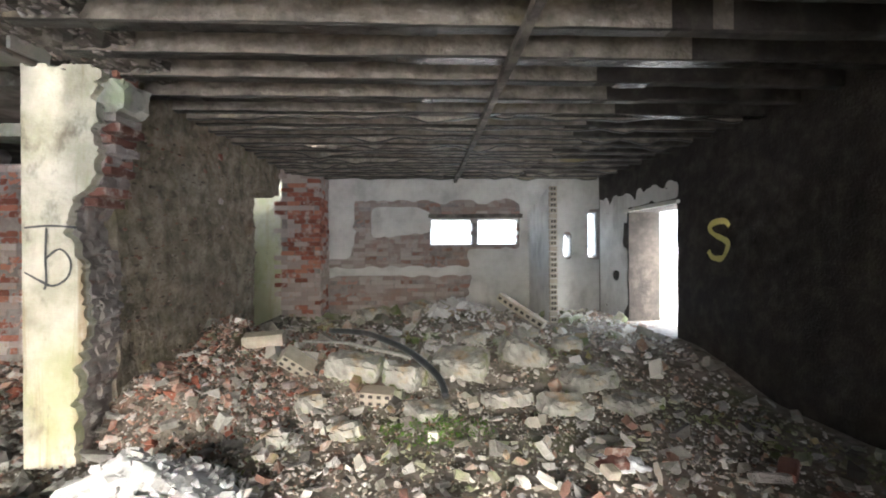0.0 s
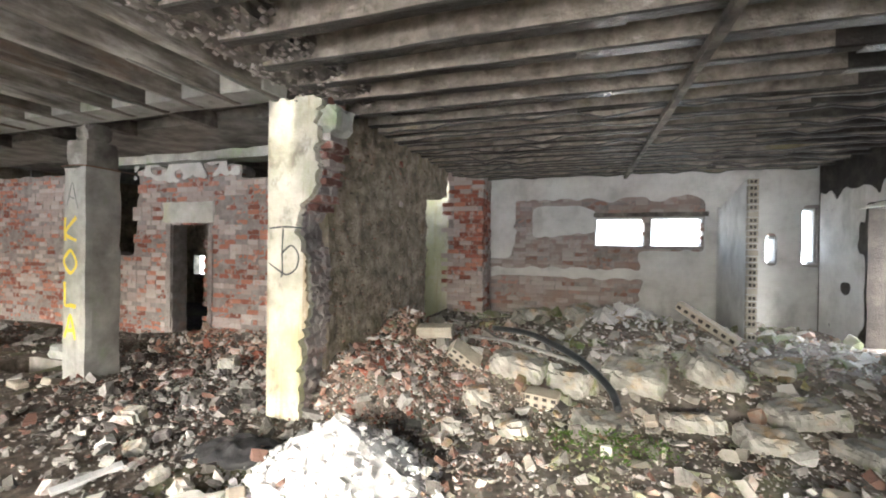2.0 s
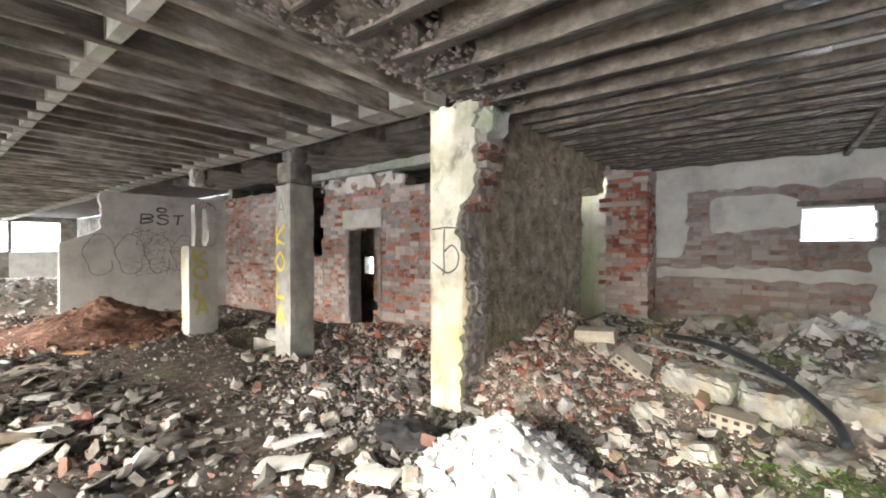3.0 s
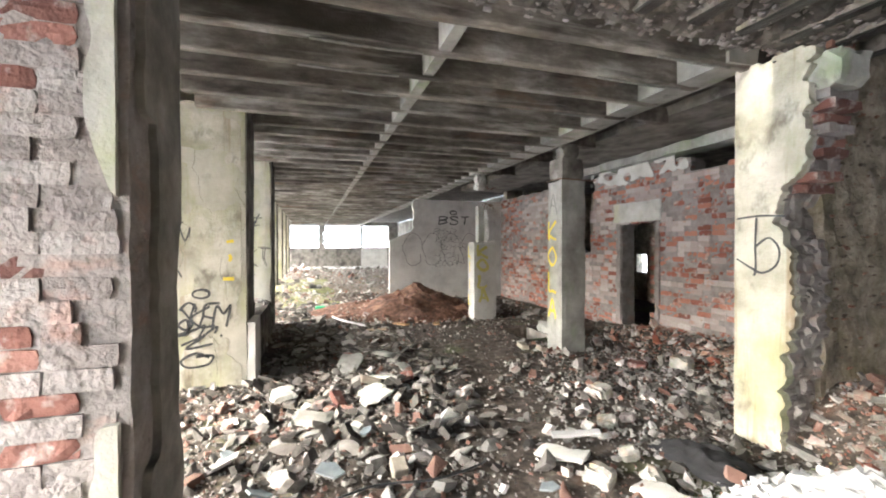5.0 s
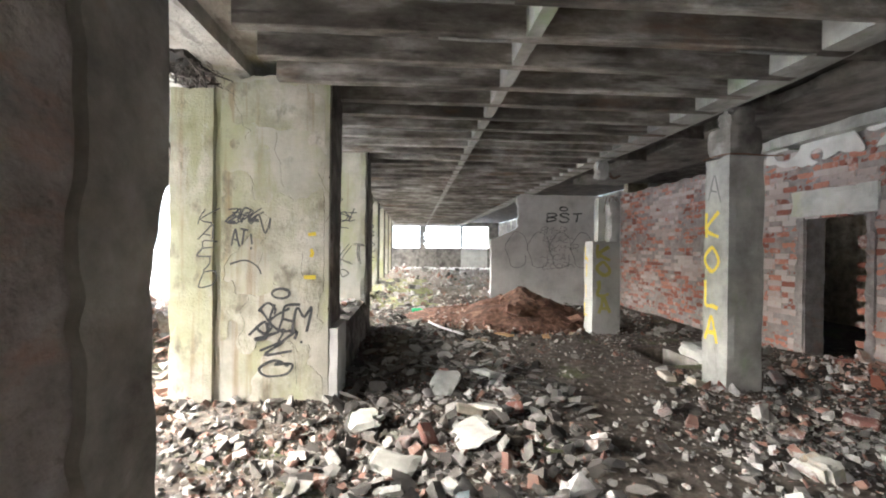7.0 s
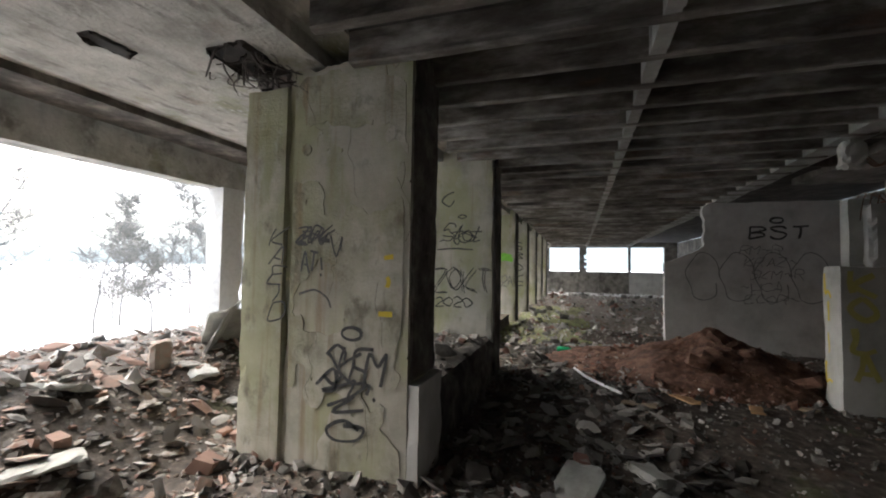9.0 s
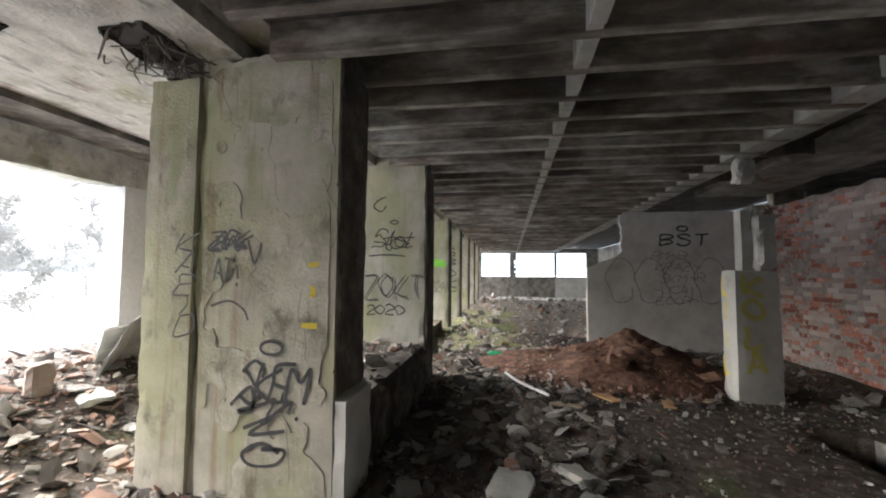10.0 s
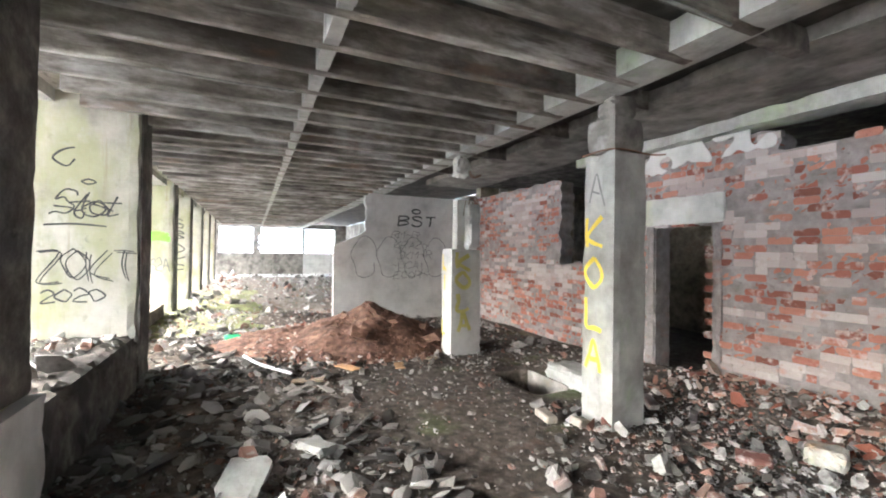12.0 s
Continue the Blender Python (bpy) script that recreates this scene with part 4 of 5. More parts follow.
# ---- ceilings ----
def rib(a, b, along, w, z0, z1, wave, seed, hang=0.0):
    """One joist from a to b, its lower edge uneven."""
    a, b = Vector(a), Vector(b)
    d = (b - a)
    n = max(2, int(d.length / 0.14))
    side = Vector((d.y, -d.x, 0)).normalized() * (w / 2)
    verts, faces = [], []
    for i in range(n + 1):
        p = a + d * (i / n)
        k = wave * nz(p.x + seed, p.y, 2.0, 1.6) + 0.5 * wave * nz(p.x, p.y + seed, 5.0, 6.0)
        s = side * (1 + 0.12 * nz(p.x, p.y, seed, 3))
        zz = z0 + k - hang * max(0.0, nz(p.x, p.y, seed + 9, 2.6))
        for q, z in ((p - s, z1), (p - s, zz + 0.012), (p - s * 0.75, zz), (p + s * 0.75, zz), (p + s, zz + 0.012), (p + s, z1)):
            verts.append((q.x, q.y, z))
    for i in range(n):
        for k in range(5):
            m = i * 6 + k
            faces.append((m, m + 6, m + 7, m + 1))
    faces.append(tuple(range(6))[::-1])
    faces.append(tuple(n * 6 + k for k in range(6)))
    return verts, faces


RIB_END = -1.55
ribs = [rib((-2.93 - 0.525 * i, RIB_END, 0), (-2.93 - 0.525 * i, 3.5, 0), 1, 0.1, 3.27, 3.56, 0.008, i * 3.1) for i in range(59)]
# slab above the joists, its recess shade painted as near-black
part("ceiling_hall_slab", mesh_of("ceiling_hall_slab", *rough_box((-34.0, -1.6, 3.53), (-2.6, 6.6, 3.7), 0.6, 0.01, 0.0), M["shade_black"]), kind="structure")
spine = [rough_box((-34.0 + 0.51 * i, 0.71 + 0.004 * (i % 3), 3.276), (-34.0 + 0.51 * i + 0.51, 0.83, 3.5), 0.2, 0.004, 0.008, i) for i in range(61)]
part("ceiling_spine", mesh_of("ceiling_spine", *joined(spine), M["column"]), kind="structure")
v, f = joined(ribs)
part("ceiling_hall", mesh_of("ceiling_hall", v, f, M["joist"]), kind="structure")
room = [rib((-2.3, 2.62 - 0.44 * i, 0), (4.1, 2.62 - 0.44 * i, 0), 0, 0.11, 3.16, 3.5, 0.012, i * 1.7) for i in range(-14, 13) if (2.62 - 0.44 * i) < 8.7]
v, f = joined(room)
# near-black again, for the shade in the gaps of the room ceiling
part("ceiling_room_slab", mesh_of("ceiling_room_slab", *rough_box((-2.5, -3.8, 3.46), (4.7, 9.2, 3.7), 0.5, 0.01, 0.0), M["shade_black"]), kind="structure")
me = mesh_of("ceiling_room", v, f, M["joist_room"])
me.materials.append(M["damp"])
me.materials.append(M["shade_black"])
# downward faces get the dark material, which paints in their shade
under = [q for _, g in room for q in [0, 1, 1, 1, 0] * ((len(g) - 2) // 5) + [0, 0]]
for i, p in enumerate(me.polygons):  # shade of the dark corner, painted onto the joist faces there
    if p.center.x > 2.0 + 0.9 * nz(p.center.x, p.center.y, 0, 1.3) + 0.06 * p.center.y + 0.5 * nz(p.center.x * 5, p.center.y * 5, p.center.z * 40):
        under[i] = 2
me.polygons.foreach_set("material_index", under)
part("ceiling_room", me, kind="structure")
# lath plaster that hangs ragged from the joists of the back half
hang = []
for i in range(-14, -3):
    y = 2.62 - 0.44 * i
    if y < 8.6:
        hang.append(rib((-2.2, y + 0.05, 0), (3.9, y + 0.05, 0), 0, 0.05, 3.14, 3.3, 0.03, i * 2.3, 0.1))
v, f = joined(hang)
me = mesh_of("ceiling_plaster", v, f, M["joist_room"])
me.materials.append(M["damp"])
# shaded undersides painted dark here too
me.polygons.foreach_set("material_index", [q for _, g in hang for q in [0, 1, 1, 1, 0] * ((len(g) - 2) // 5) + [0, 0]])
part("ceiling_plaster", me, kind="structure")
wet = [rough_box((-1.4 + 1.9 * ((i * 7) % 3) - 0.4, 2.62 + 0.44 * i - 0.058, 3.152), (0.4 + 1.9 * ((i * 5) % 3), 2.62 + 0.44 * i + 0.058, 3.162), 0.1, 0.003, 0.0, i) for i in range(6)]
v, f = joined(wet)
part("ceiling_wet_edges", mesh_of("ceiling_wet_edges", v, f, M["wet"]), kind="structure")
part("ceiling_front", mesh_of("ceiling_front", *rough_box((-34.0, -4.4, 3.34), (-2.6, -1.85, 3.62), 0.3, 0.015, 0.02), M["soffit"]), kind="structure")
block("ceiling_edge", (-34.0, -5.0, 3.26), (-2.6, -4.38, 3.5), M["deep_grey"], kind="structure", step=0.3)
block("ceiling_back", (-13.0, 5.6, 3.49), (-3.8, 9.5, 3.75), M["deep_grey"], kind="structure", step=0.5)
# stops short of the end wall: unseen roof gap added to light the store
block("ceiling_back", (-3.8, 5.6, 3.49), (-2.5, 7.95, 3.75), M["deep_grey"], kind="structure", step=0.2)
# main beams
block("beam", (-34.0, 3.2, 3.275), (-2.85, 3.58, 3.54), M["column"], kind="structure", step=0.25, amp=0.006, chip=0.02)
block("ceiling_side", (-12.7, 4.25, 3.38), (-2.85, 5.66, 3.54), M["concrete"], kind="structure", step=0.2, amp=0.012, chip=0.03)
for i, x in enumerate((-3.3, -4.6, -6.1, -7.4, -9.0, -10.6)):
    block("beam", (x - 0.06, 3.58, 3.3), (x + 0.06, 4.27, 3.52), M["deep_grey"], kind="structure", step=0.12, chip=0.02)
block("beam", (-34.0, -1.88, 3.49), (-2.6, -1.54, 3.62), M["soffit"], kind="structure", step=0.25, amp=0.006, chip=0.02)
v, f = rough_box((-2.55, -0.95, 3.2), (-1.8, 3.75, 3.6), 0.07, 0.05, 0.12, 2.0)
part("beam", mesh_of("beam", v, f, M["deep_grey"]), kind="structure")
crumbs = []
for i in range(900):
    s = rng.uniform(0.008, 0.036)
    p = np.array((rng.uniform(-2.55, -1.8), rng.uniform(0.6, 3.7), 3.2 + rng.normal(0, 0.02)))
    if rng.random() < 0.4:
        p[0], p[2] = (-1.8 if rng.random() < 0.7 else -2.55), rng.uniform(3.2, 3.5)
    v, f = LUMPS[i % 6]
    crumbs.append((v * np.array((s, s * 1.4, s * 0.8)) + p, f.tolist()))
v, f = joined(crumbs)
part("beam_crumbs", mesh_of("beam_crumbs", v, f, M["mortar"]), kind="structure")


# ---- pillars ----
def thing(name, label, category, group=""):
    return tagged(new(name), label, category, group)


# corner pillar beside the back room, bitten away on one edge
pillar = thing("pillar", "cream plastered pillar stained green, with broken brick edge", "pillar")
def bitten(s, z, k=0.0):
    return s < 0.47 + (0.06 * nz(k, 0, z, 4) + 0.05 * nz(1 + 3 * k, 0, z, 11) + 0.04 * nz(2 + 7 * k, 0, z, 25)) + (0.1 * ramp(2.1, 2.25, z)) - (0.12 * bell(0, z, 0, 1.95, 1, 0.3)) - 0.08 * ramp(1.2, 0.4, z)


# a plastered face with the broken brick core behind it, layer by layer
for i in range(5):
    v, f = slab_wall((-2.87, 3.3 + 0.084 * i, -0.1), (1, 0, 0), (0, -1, 0), 0.62, 3.3, 0.084, lambda s, z: bitten(s, z, 0.13 * i) and z < 3.2 - 0.06 * abs(nz(s, i, 0, 6)), 0.022, 0.026, relief=0.004, seed=2 + i, ease=1)
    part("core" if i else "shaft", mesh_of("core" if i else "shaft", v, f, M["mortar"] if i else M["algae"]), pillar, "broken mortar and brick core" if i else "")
block("capital", (-2.42, 3.36, 2.86), (-2.12, 3.72, 3.12), M["column"], pillar, "grey concrete bracket", step=0.05, amp=0.012, chip=0.04)
for i in range(9):
    z = 2.86 - 0.087 * (i + 1)
    block("brick", (-2.46, 3.38, z), (-2.2 - 0.018 * i + 0.05 * (i % 2), 3.7, z + 0.078), M["red"] if i % 3 else M["coated"], pillar, step=0.06, amp=0.006, chip=0.02, seed=i)
for i in range(5):
    z = 3.14 + 0.085 * i
    block("brick", (-2.52 + 0.05 * (i % 2), 3.4, z), (-2.2 + 0.06 * (i % 3), 3.66, z + 0.078), M["red"], pillar, step=0.06, amp=0.006, chip=0.02, seed=i + 20)
ragged = []
for i in range(170):
    z = rng.uniform(0.1, 3.1)
    s = rng.uniform(0.012, 0.04)
    lim = max(q / 100 for q in range(20, 62) if bitten(q / 100, z))
    v, f = LUMPS[i % 6]
    ragged.append((v * np.array((s * 0.7, s * 1.3, s * 0.8)) + np.array((-2.88 + lim + rng.normal(0, 0.008), rng.uniform(3.33, 3.7), z)), f.tolist()))
part("broken_edge", mesh_of("broken_edge", *joined(ragged), M["mortar"]), pillar, kind="stuff")
strokes("graffiti", pillar, [[(-0.0, 0.22), (0.2, 0.235), (0.4, 0.22)], [(0.17, 0.22), (0.16, 0.0), (0.165, -0.2), (0.15, -0.27)], [(0.165, -0.02), (0.27, 0.05), (0.35, -0.04), (0.33, -0.17), (0.22, -0.24), (0.12, -0.2), (0.0, -0.13)]],
        (-2.84, 3.293, 1.68), (1, 0, 0), (0, 0, 1), (0, -1, 0), 0.022, M["black_paint"], "black sprayed sign")

# tall column with yellow letters
def lettered_column():
    c = thing("column", "worn grey concrete column with yellow sprayed letters", "column")
    block("shaft", (-6.06, 3.35, -0.2), (-5.65, 3.78, 2.68), M["column"], c, step=0.09, amp=0.005, chip=0.02)
    block("neck", (-6.04, 3.37, 2.68), (-5.67, 3.76, 3.02), M["concrete"], c, step=0.09, amp=0.006, chip=0.03, seed=3)
    block("collar", (-5.98, 3.42, 3.02), (-5.72, 3.72, 3.25), M["concrete"], c, step=0.06, amp=0.01, chip=0.05, seed=5)
    part("wire", mesh_of("wire", *tube(curve_through([(-6.07, 3.34, 2.69), (-5.64, 3.34, 2.68), (-5.63, 3.8, 2.67), (-5.5, 3.85, 2.65)]), 0.008), M["rust"]), c)
    strokes("graffiti", c, word("KOLA", 0, 0, 0.2, 0.29, 0.41, True, shake=0.1), (-5.99, 3.345, 1.76), (1, 0, 0), (0, 0, 1), (0, -1, 0), 0.054, M["yellow_paint"], "yellow sprayed letters KOLA")
    strokes("faded_mark", c, word("A", 0, 0, 0.2, 0.25), (-5.97, 3.345, 2.2), (1, 0, 0), (0, 0, 1), (0, -1, 0), 0.025, M["grey_paint"])
    return c


lettered_column()

# broken column further on
broken = thing("column", "broken grey concrete column with faded yellow paint", "column")
block("shaft", (-9.27, 3.2, -0.2), (-8.88, 3.75, 1.74), M["grey"], broken, step=0.09, amp=0.005, chip=0.015)
v, f = slab_wall((-9.05, 3.38, 1.7), (0, 1, 0), (1, 0, 0), 0.34, 0.95, 0.18, lambda s, z: s < 0.12 + 0.2 * (1 - ramp(1.8, 2.5, z)) + 0.04 * nz(0, 0, z, 7) and z < 2.58 - 0.2 * s, 0.03, 0.04, relief=0.012)
part("stump", mesh_of("stump", v, f, M["pale"]), broken, "pale broken upper part")
block("rear_part", (-9.25, 3.52, 1.73), (-8.9, 3.745, 2.5), M["grey"], broken, step=0.06, amp=0.008, chip=0.05)
for i in range(4):
    part("rod", mesh_of("rod", *tube(curve_through([(-9.1 + 0.05 * i, 3.44 + 0.05 * i, 2.3), (-9.08 + 0.06 * i, 3.5 + 0.04 * i, 2.62), (-8.98, 3.62 + 0.05 * i, 2.6 - 0.05 * i)]), 0.006, 6), M["rust"]), broken)
strokes("graffiti", broken, word("KOLA", 0, 0, 0.22, 0.26, 0.34, True), (-8.874, 3.3, 1.42), (0, 1, 0), (0, 0, 1), (1, 0, 0), 0.08, M["faded_yellow"], "faded yellow letters")
strokes("graffiti", broken, word("LIIL", 0, 0, 0.12, 0.25, 0.36, True), (-9.2, 3.2, 1.4), (1, 0, 0), (0, 0, 1), (0, -1, 0), 0.045, M["yellow_paint"])
stub = thing("column_stub", "pale broken concrete stub hanging from the beam", "column")
v, f = rough_box((-9.05, 3.26, 2.92), (-8.83, 3.5, 3.27), 0.05, 0.03, 0.08, 4.0)
part("stub", mesh_of("stub", v, f, M["pale"]), stub)
for i in range(3):
    part("rod", mesh_of("rod", *tube(curve_through([(-8.9, 3.4 + 0.04 * i, 3.1), (-8.85 + 0.04 * i, 3.55, 2.92), (-8.8, 3.62 + 0.04 * i, 2.98)]), 0.006, 6), M["rust"]), stub)


# row of broad pillars along the open front
def broad_pillar(x, y0, y1, top, label, groove, mat="plaster"):
    p = tagged(new("pillar"), label, "pillar", "pillars along the open front")
    if groove:
        w = y1 + 2.13
        part("panel", mesh_of("panel", *slab_wall((x - 0.008, -2.13, -0.15), (0, 1, 0), (1, 0, 0), w, 3.68, 0.59,
             lambda s, z: z < 3.34 + 0.07 * nz(s, 0, 0, 7) + 0.05 * nz(s, 3, 0, 19) and s < w - 0.03 * max(0, nz(0, 5, z, 4)) - 0.02 * max(0, nz(0, 7, z, 12)), 0.03, 0.035, relief=0.005, seed=17), M[mat]), p)
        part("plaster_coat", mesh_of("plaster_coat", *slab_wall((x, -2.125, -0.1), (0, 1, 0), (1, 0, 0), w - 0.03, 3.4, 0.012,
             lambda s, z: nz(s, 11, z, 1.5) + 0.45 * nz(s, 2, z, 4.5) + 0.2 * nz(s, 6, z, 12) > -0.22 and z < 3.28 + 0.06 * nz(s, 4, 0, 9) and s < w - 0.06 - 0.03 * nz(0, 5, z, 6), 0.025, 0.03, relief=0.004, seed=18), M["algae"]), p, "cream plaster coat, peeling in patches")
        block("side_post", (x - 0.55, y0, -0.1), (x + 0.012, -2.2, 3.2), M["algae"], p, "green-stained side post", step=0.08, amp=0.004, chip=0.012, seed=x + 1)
        block("post_top", (x - 0.5, y0 + 0.05, 3.2), (x - 0.02, -2.2, 3.36), M["mortar"], p, step=0.05, amp=0.03, chip=0.06, seed=x + 4)
        block("joint", (x - 0.5, -2.2, -0.1), (x - 0.025, -2.13, 3.5), M["plaster"], p, step=0.12)
        block("plinth", (x - 0.6, y1 + 0.003, -0.2), (x - 0.004, y1 + 0.1, 0.75), M["grey"], p, "grey plinth block", step=0.08, chip=0.02)
    else:
        block("panel", (x - 0.5, y0, -0.15), (x, y1, top), M[mat], p, step=0.1, amp=0.005, chip=0.03, seed=x)
    block("liner", (x - 0.58, y1 + 0.003, 0.76 if groove else 0.0), (x - 0.03, y1 + 0.03, top - 0.02), M["deep_grey"], p, "dark side", step=0.1, amp=0.004, chip=0.012)
    return p


sk = broad_pillar(-5.61, -2.63, -1.04, 3.5, "cream plastered broad pillar with algae and black graffiti", True)
U, V, NX = (0, 1, 0), (0, 0, 1), (1, 0, 0)
strokes("graffiti", sk, word("SKEM", 0, 0.0, 0.15, 0.26, 0.12, slant=0.5) + [[(0.26 + 0.09 * math.cos(a * 0.7), 0.39 + 0.05 * math.sin(a * 0.7)) for a in range(10)],
        [(-0.06, -0.04), (0.1, 0.1), (0.12, -0.06), (0.0, -0.08), (0.2, -0.02), (0.3, 0.02), (0.24, -0.12), (0.42, 0.0), (0.4, -0.08)],
        [(0.05, -0.2), (0.3, -0.1), (0.1, -0.24), (0.38, -0.2)], [(0.34, -0.36), (0.2, -0.3), (0.05, -0.38), (0.12, -0.46), (0.32, -0.44), (0.38, -0.34), (0.2, -0.34)], [(0.46, -0.1), (0.47, -0.11), (0.46, -0.12)]],
        (-5.61, -1.78, 0.72), U, V, NX, 0.034, M["black_paint"], "thick black sprayed tag")
strokes("scribble", sk, word("ZARK", 0, 0.02, 0.1, 0.12, 0.075, slant=0.3) + word("ZVNK", 0.02, 0.0, 0.1, 0.1, 0.07, slant=0.5) + word("AT!", 0.06, -0.24, 0.08, 0.16, 0.08) + [[(0.34, 0.08), (0.4, -0.1), (0.45, 0.06), (0.44, -0.06)], [(0.05, -0.42), (0.2, -0.38), (0.32, -0.44), (0.36, -0.52)]],
        (-5.61, -2.08, 1.83), U, V, NX, 0.022, M["black_paint"], "black scribbled tag")
strokes("scribble", sk, word("KAEID", 0, 0, 0.14, 0.15, 0.165, True, slant=0.45), (-5.598, -2.34, 1.83), U, V, NX, 0.018, M["black_paint"], "thin black letters running down")
strokes("paint_mark", sk, [[(0, 0), (0.08, 0.01)], [(0.03, -0.15), (0.045, -0.19), (0.03, -0.23), (0.045, -0.2)], [(-0.04, -0.44), (0.08, -0.44)]], (-5.61, -1.25, 1.72), U, V, NX, 0.05, M["yellow_paint"], "yellow paint dabs")
cracks = []
for k in range(7):
    y, z = -2.0 + 0.14 * k, 3.2 - 0.42 * ((k * 5) % 7)
    line = [(y, z)]
    for i in range(7):
        y, z = y + rng.normal(0, 0.035), z - rng.uniform(0.04, 0.11)
        line.append((y, z))
    cracks.append(line)
strokes("crack", sk, cracks, (-5.612, 0, 0), U, V, NX, 0.004, M["hollow"])

p2 = broad_pillar(-8.93, -2.3, -1.04, 3.5, "cream plastered pillar with black outline graffiti", False)
strokes("graffiti", p2, word("C", 0.1, 0.4, 0.2, 0.2) + word("Stbt", 0.05, -0.2, 0.2, 0.26, 0.15, slant=0.5) + word("~@", 0.1, -0.22, 0.3, 0.2, 0.25) + [[(0.35, 0.2), (0.42, 0.23), (0.49, 0.2), (0.42, 0.17), (0.35, 0.2)], [(0.02, -0.32), (0.3, -0.3), (0.6, -0.32)]], (-8.93, -1.95, 2.25), U, V, NX, 0.024, M["black_paint"], "black sprayed tag")
strokes("graffiti", p2, word("ZOKT", 0, 0, 0.2, 0.34, 0.24) + word("ZOKT", 0.035, -0.03, 0.2, 0.34, 0.24), (-8.93, -2.0, 1.3), U, V, NX, 0.018, M["black_paint"], "outlined letters")
strokes("graffiti", p2, word("2020", 0, 0, 0.13, 0.14, 0.15), (-8.93, -1.95, 1.05), U, V, NX, 0.022, M["black_paint"], "black sprayed 2020")
for i, x in enumerate((-15.8, -18.9, -22.3, -25.6, -28.9)):
    q = broad_pillar(x, -2.7, -1.68, 3.5, "cream plastered pillar with sprayed paint" if i < 2 else "plain cream plastered pillar", False)
    if i == 0:
        strokes("graffiti", q, [[(0.0, 0), (0.3, 0.05), (0.6, 0.02)], [(0.0, 0.12), (0.3, 0.16), (0.55, 0.1)]], (x, -2.35, 1.9), U, V, NX, 0.16, M["green_paint"], "bright green sprayed blob")
        strokes("scribble", q, word("RS2A", 0, 0, 0.14, 0.3, 0.15), (x, -2.35, 1.1), U, V, NX, 0.03, M["grey_paint"])
    if i == 1:
        strokes("scribble", q, word("SBOKT", 0, 0, 0.4, 0.28, 0.42, True), (x, -2.25, 2.4), U, V, NX, 0.05, M["black_paint"])

# steel strip and pipes under the ceilings
part("conduit", mesh_of("conduit", *rough_box((0.93, -2.0, 3.08), (1.0, 8.6, 3.15), 0.2, 0.006, 0.01), M["deep_grey"]), label="dull metal conduit under the joists", category="conduit")
for i, (x, y0, y1) in enumerate(((-3.455, 2.3, 3.3), (-3.98, -0.4, 0.5), (-4.505, 2.5, 3.2), (-7.13, -0.6, 0.6), (-2.93, 2.5, 3.3), (-3.46, -0.3, 0.6), (-4.505, 0.02, 0.6))):
    part("reinforcement_bar", mesh_of("reinforcement_bar", *tube(curve_through([(x, y0, 3.262), (x + 0.03, (y0 + y1) / 2, 3.24), (x, y1, 3.262)]), 0.012, 6), M["steel"]), label="bare steel bar hanging below a joist", category="steel bar", group="bare bars")

# ---- loose things ----
def on_ground(x, y):
    return level(x, y)


def hollow_block(x, y, z, lx, ly, lz, rx, ry, rz, rows=2, cols=4, label="tan hollow clay block with rows of cavities"):
    b = thing("hollow_block", label, "block", "hollow clay blocks")
    part("body", mesh_of("body", *rough_box((-lx / 2, -ly / 2, 0), (lx / 2, ly / 2, lz), 0.06, 0.003, 0.012, x), M["tan"]), b)
    cw, ch = lx / (cols + 0.8), lz / (rows + 0.8)
    for i in range(cols):
        for j in range(rows):
            cx, cz = -lx / 2 + lx * (i + 0.5) / cols, lz * (j + 0.5) / rows
            # cavities drawn as dark insets, their inner shade put into the colour
            part("cavity", mesh_of("cavity", *rough_box((cx - cw * 0.3, -ly / 2 - 0.002, cz - ch * 0.32), (cx + cw * 0.3, -ly / 2 + 0.02, cz + ch * 0.32), 0.2, 0, 0), M["hollow"]), b)
    b.matrix_basis = pose(x, y, z, rx, ry, rz)
    return b


hollow_block(-1.72, 5.25, on_ground(-1.72, 5.25) + 0.12, 0.5, 0.24, 0.15, 4, -3, 5, 0, 0, label="pale clay block lying flat on rubble")
hollow_block(-1.28, 4.98, on_ground(-1.28, 4.98) + 0.08, 0.42, 0.24, 0.16, 30, 38, 20, label="tilted tan hollow clay block on rubble")
hollow_block(-0.22, 4.42, on_ground(-0.22, 4.42) - 0.02, 0.36, 0.2, 0.16, 8, 3, -8)
hollow_block(1.95, 7.05, on_ground(1.95, 7.05) + 0.22, 0.95, 0.16, 0.14, 0, 28, -38, 1, 8, label="long pale hollow block leaning in rubble")

# mossy stones that form a broken step across the room
SR = random.Random(3)
